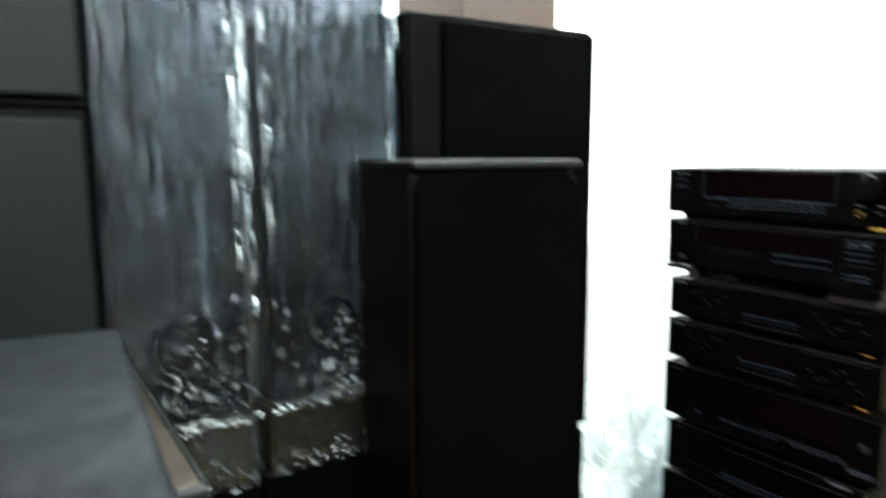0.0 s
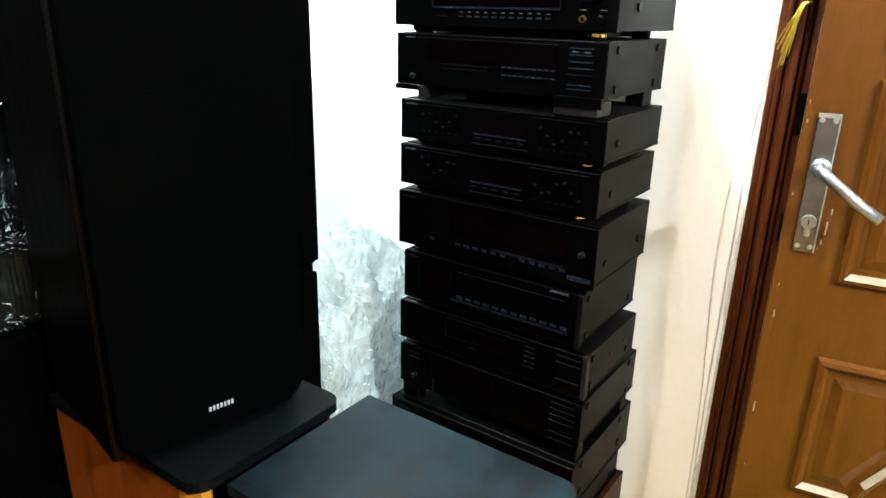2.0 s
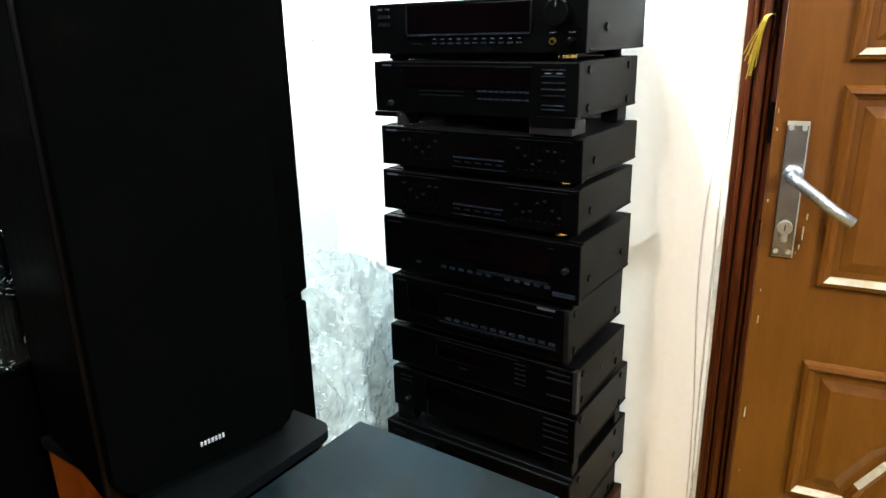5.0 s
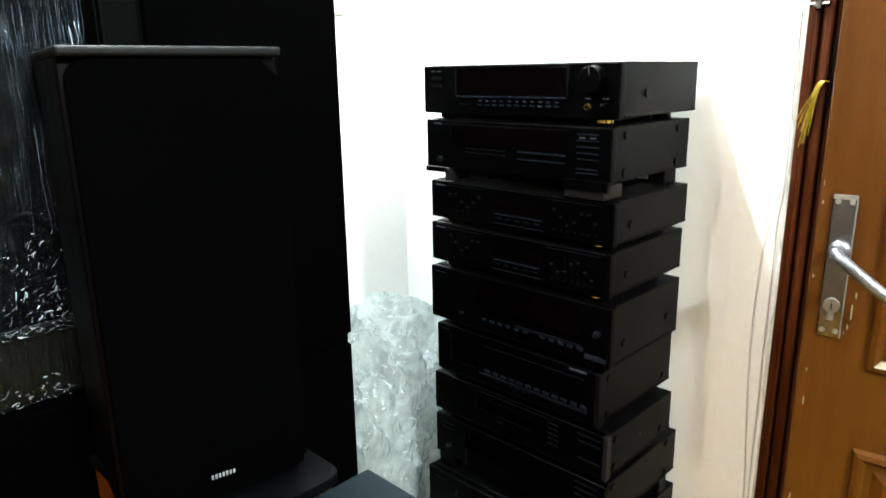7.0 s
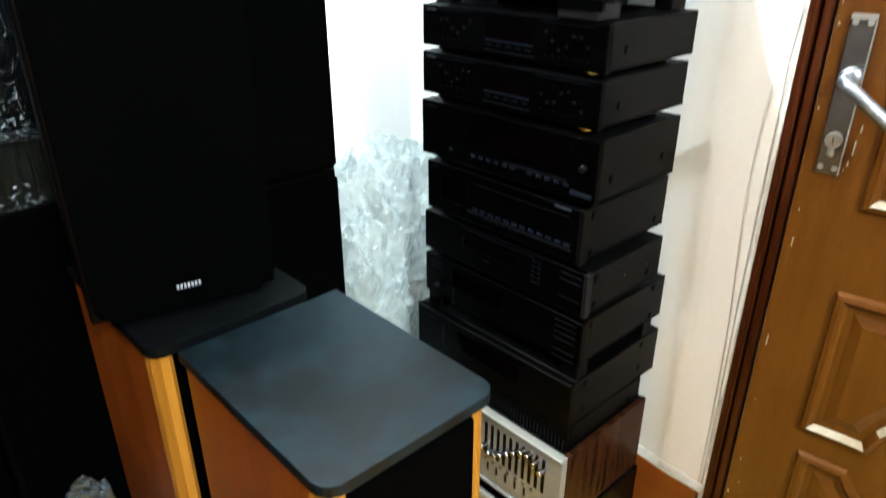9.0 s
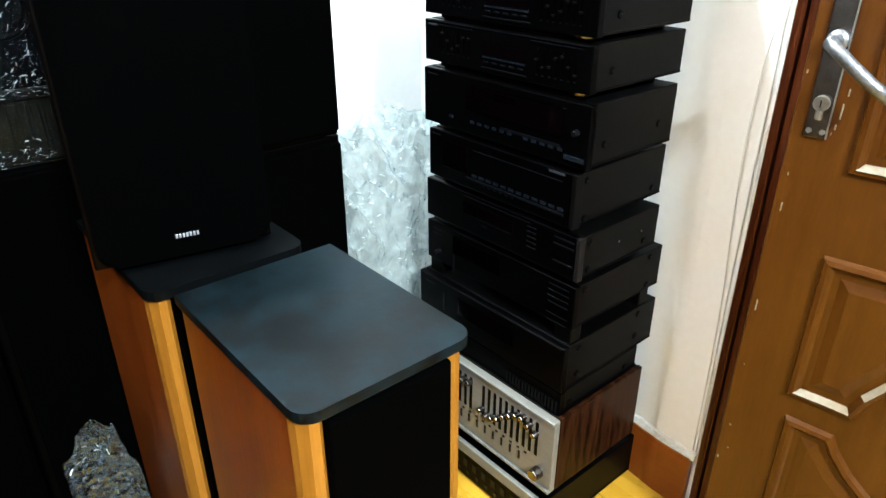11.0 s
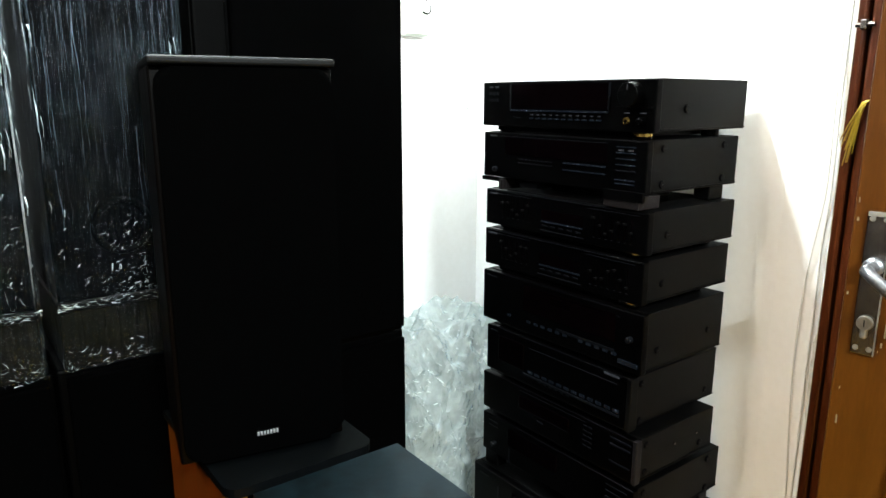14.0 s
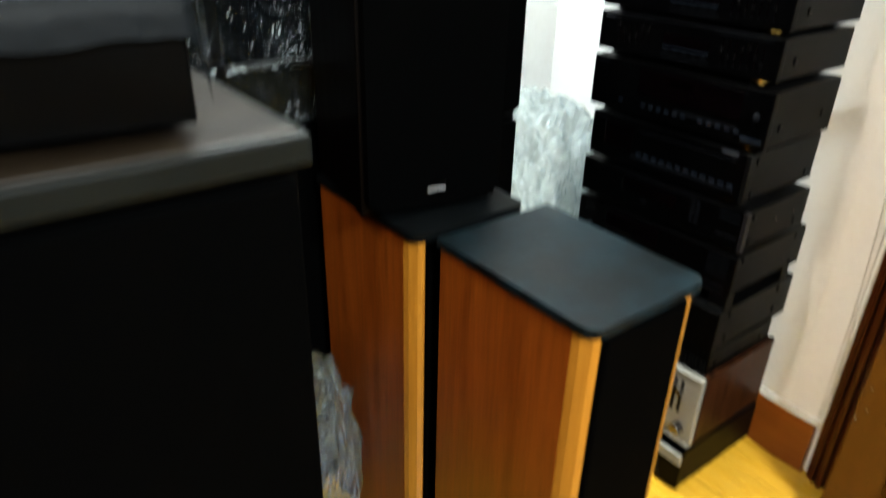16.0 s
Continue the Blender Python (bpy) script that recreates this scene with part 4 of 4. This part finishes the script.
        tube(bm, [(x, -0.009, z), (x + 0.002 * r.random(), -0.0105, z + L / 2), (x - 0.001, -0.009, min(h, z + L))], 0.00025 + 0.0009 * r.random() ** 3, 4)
    tagged(part("film_crease_glint", bm, M_CREASE_GLINT, ob, "film wrinkles with their glints painted as pale threads", True), kind="stuff")
    return ob


wrapped(0.310, 0.531, 0.998, 1.34, 0.869, 1.70, 2, "dark speaker cabinet wrapped in clear stretch film")
wrapped(0.100, 0.290, 0.990, 1.34, 0.867, 1.70, 5, "dark speaker cabinet in loose clear film with a round port")


def crumple(name, centre, size, seed, material, label, category, flat=0.0, res=4, rough=0.26):
    """A crushed heap of plastic: a folded, faceted closed sheet."""
    ob = thing(name, pose(centre[0], centre[1], centre[2]), label, category)
    r = random.Random(seed)
    off = Vector((r.random() * 20, r.random() * 20, r.random() * 20))
    bm = B()
    bmesh.ops.create_icosphere(bm, subdivisions=res + 2, radius=1)
    for v in bm.verts:
        n = v.co.normalized()
        k = max(abs(n.x), abs(n.y), abs(n.z))
        p = n * (0.55 + 0.45 / k)
        q = Vector((p.x * size[0], p.y * size[1], p.z * size[2]))
        a = noise.noise(q * 6 + off) * rough * 0.8
        b = abs(noise.noise(q * 11 + off)) * rough * 1.0 + abs(noise.noise(q * 26 + off)) * rough * 0.45 + abs(noise.noise(q * 55 + off)) * rough * 0.09
        p = p * (1.02 + a - b)
        z = p.z
        if flat and z < -flat:
            z = -flat + (z + flat) * 0.05
        v.co = Vector((p.x * size[0], p.y * size[1], (z + (flat or 1)) * size[2]))
    spots = [(v.co.copy(), v.normal.copy()) for v in bm.verts if v.co.z > 0.01]
    bm.normal_update()
    part("sheet", bm, material, ob, "", material is M_CLEAR)
    # White tubes on the surface paint the wrap's glints.
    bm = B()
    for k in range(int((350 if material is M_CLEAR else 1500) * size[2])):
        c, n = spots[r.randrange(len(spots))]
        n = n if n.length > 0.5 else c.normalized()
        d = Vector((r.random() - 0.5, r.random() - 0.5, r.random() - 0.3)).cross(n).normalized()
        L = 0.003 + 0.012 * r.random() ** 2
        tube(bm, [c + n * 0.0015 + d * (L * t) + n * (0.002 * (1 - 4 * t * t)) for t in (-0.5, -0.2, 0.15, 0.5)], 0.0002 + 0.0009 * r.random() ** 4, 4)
    tagged(part("crease_glint", bm, M_GLINT, ob, "plastic wrinkles with their glints painted as white threads", True), kind="stuff")
    return ob


crumple("bubble_wrap", (1.235, 1.215, 0.0), (0.235, 0.185, 0.470), 11, M_BUBBLE, "tall crumpled heap of clear bubble wrap in the corner", "bubble wrap", 0.62, 4, 0.16)
crumple("bubble_wrap", (1.075, 1.085, 0.0), (0.105, 0.090, 0.400), 17, M_BUBBLE, "crushed sheet of clear bubble wrap leaning on the heap", "bubble wrap", 0.62, 4, 0.22)
crumple("bubble_wrap", (1.04, 0.96, 0.0), (0.075, 0.066, 0.245), 12, M_BUBBLE, "small crushed bundle of clear bubble wrap on the floor", "bubble wrap", 0.7, 4, 0.27)
crumple("plastic_wrap", (0.372, 0.865, 0.0), (0.062, 0.075, 0.29), 13, M_CLEAR, "crumpled clear plastic wrap on the floor beside the speakers", "plastic wrap", 0.7, 3, 0.35)

# tall cabinet beside the camera, with a device on top
cb = thing("speaker_cabinet", pose(-0.302, 0.281, 0), "tall black speaker cabinet with a greyish wooden top", "loudspeaker")
part("cabinet", box(B(), 0.004, 0.403, 0.016, 0.238, 0.0, 1.078, 0.003), M_CAB, cb)
part("grille", box(B(), 0.012, 0.397, 0.002, 0.0155, 0.02, 1.070, 0.005, 3), M_CLOTH, cb)
part("top_board", box(B(), 0.006, 0.401, 0.007, 0.239, 1.0785, 1.1005, 0.001), M_TOPWOOD, cb, "greyish brown wood-grain top")
part("edge_band", box(B(), 0.0, 0.407, 0.0, 0.0065, 1.0785, 1.0995, 0.003, 3), M_EDGE, cb, "rounded grey edge band")
part("edge_band", box(B(), 0.4015, 0.407, 0.007, 0.239, 1.0785, 1.0995, 0.002, 3), M_EDGE, cb, "rounded grey edge band")
dv = thing("black_amplifier", pose(0.044, 0.312, 1.101, 0, 0, -4), "black amplifier with a dusty blue-grey lid on the wooden top", "amplifier")
part("case", box(B(), -0.340, 0.0, 0.010, 0.42, 0.008, 0.076, 0.006, 3), M_CASE2, dv)
part("lid", box(B(), -0.338, 0.003, 0.012, 0.423, 0.0765, 0.082, 0.002), M_LID, dv, "dusty blue-grey lid")
part("front_panel", box(B(), -0.342, 0.002, 0.0, 0.0095, 0.006, 0.076, 0.002), M_BLACK, dv)
# loose plastic sheet thrown over the lid, hanging down beyond its edges
bm = B()
rows = []
for j in range(61):
    row = []
    for i in range(61):
        u, v = -0.345 + 0.376 * i / 60, -0.02 + 0.47 * j / 60
        drop = max(0.0, u - 0.004) * 1.5 + max(0.0, -v) * 1.5
        q = Vector((u * 14, v * 9, 2.0))
        z = 0.0835 + abs(noise.noise(q)) * 0.006 + abs(noise.noise(q * 3.1)) * 0.0025
        over = max(0.0, u - 0.004)
        wave = noise.noise(Vector((v * 26, 4.0, 1.0)))
        row.append(bm.verts.new((min(u, 0.006) + over * (0.12 + 0.2 * wave), max(v, -0.002) + min(0, v) * 0.2, max(0.006, z - drop * (0.8 + 0.5 * wave)))))
    rows.append(row)
for a, b in zip(rows, rows[1:]):
    for i in range(60):
        bm.faces.new((a[i], a[i + 1], b[i + 1], b[i]))
part("plastic_sheet", bm, M_SHEET, dv, "dusty blue-grey plastic sheet over the lid", True)
for x in (-0.31, -0.03):
    for y in (0.03, 0.39):
        part("foot", rod(B(), (x, y, 0.0), (x, y, 0.009), 0.012, 14), M_SCREW, dv)
cb = thing("speaker_cabinet", pose(-0.300, 0.524, 0), "tall black speaker cabinet with a tan wooden top, behind another", "loudspeaker")
part("cabinet", box(B(), 0.004, 0.403, 0.008, 0.40, 0.0, 1.090, 0.003), M_CAB, cb)
part("top_board", box(B(), 0.006, 0.401, 0.007, 0.400, 1.0905, 1.1135, 0.001), M_TOPWOOD, cb, "tan wood-grain top")
part("edge_band", box(B(), 0.0, 0.407, 0.0, 0.0065, 1.0905, 1.1125, 0.003, 3), M_EDGE, cb, "rounded grey edge band")
part("edge_band", box(B(), 0.4015, 0.407, 0.007, 0.400, 1.0905, 1.1125, 0.002, 3), M_EDGE, cb, "rounded grey edge band")

# ---- floor boards ----
board = None
for i in range(24):
    for k in range(-3 if i % 2 else -4, 3):
        x, y = 1.405 - 0.125 * (i + 1), -0.52 + k * 0.66 - (0.3 if i % 2 else 0.0)
        if board is None:
            board = part("plank", box(B(), 0.001, 0.1245, 0.001, 0.659, -0.0055, 0.0, 0.0008, 1), M_FLOOR, floor)
            ob = board
        else:
            ob = board.copy()
            scene.collection.objects.link(ob)
        ob.location = (x, y, 0)
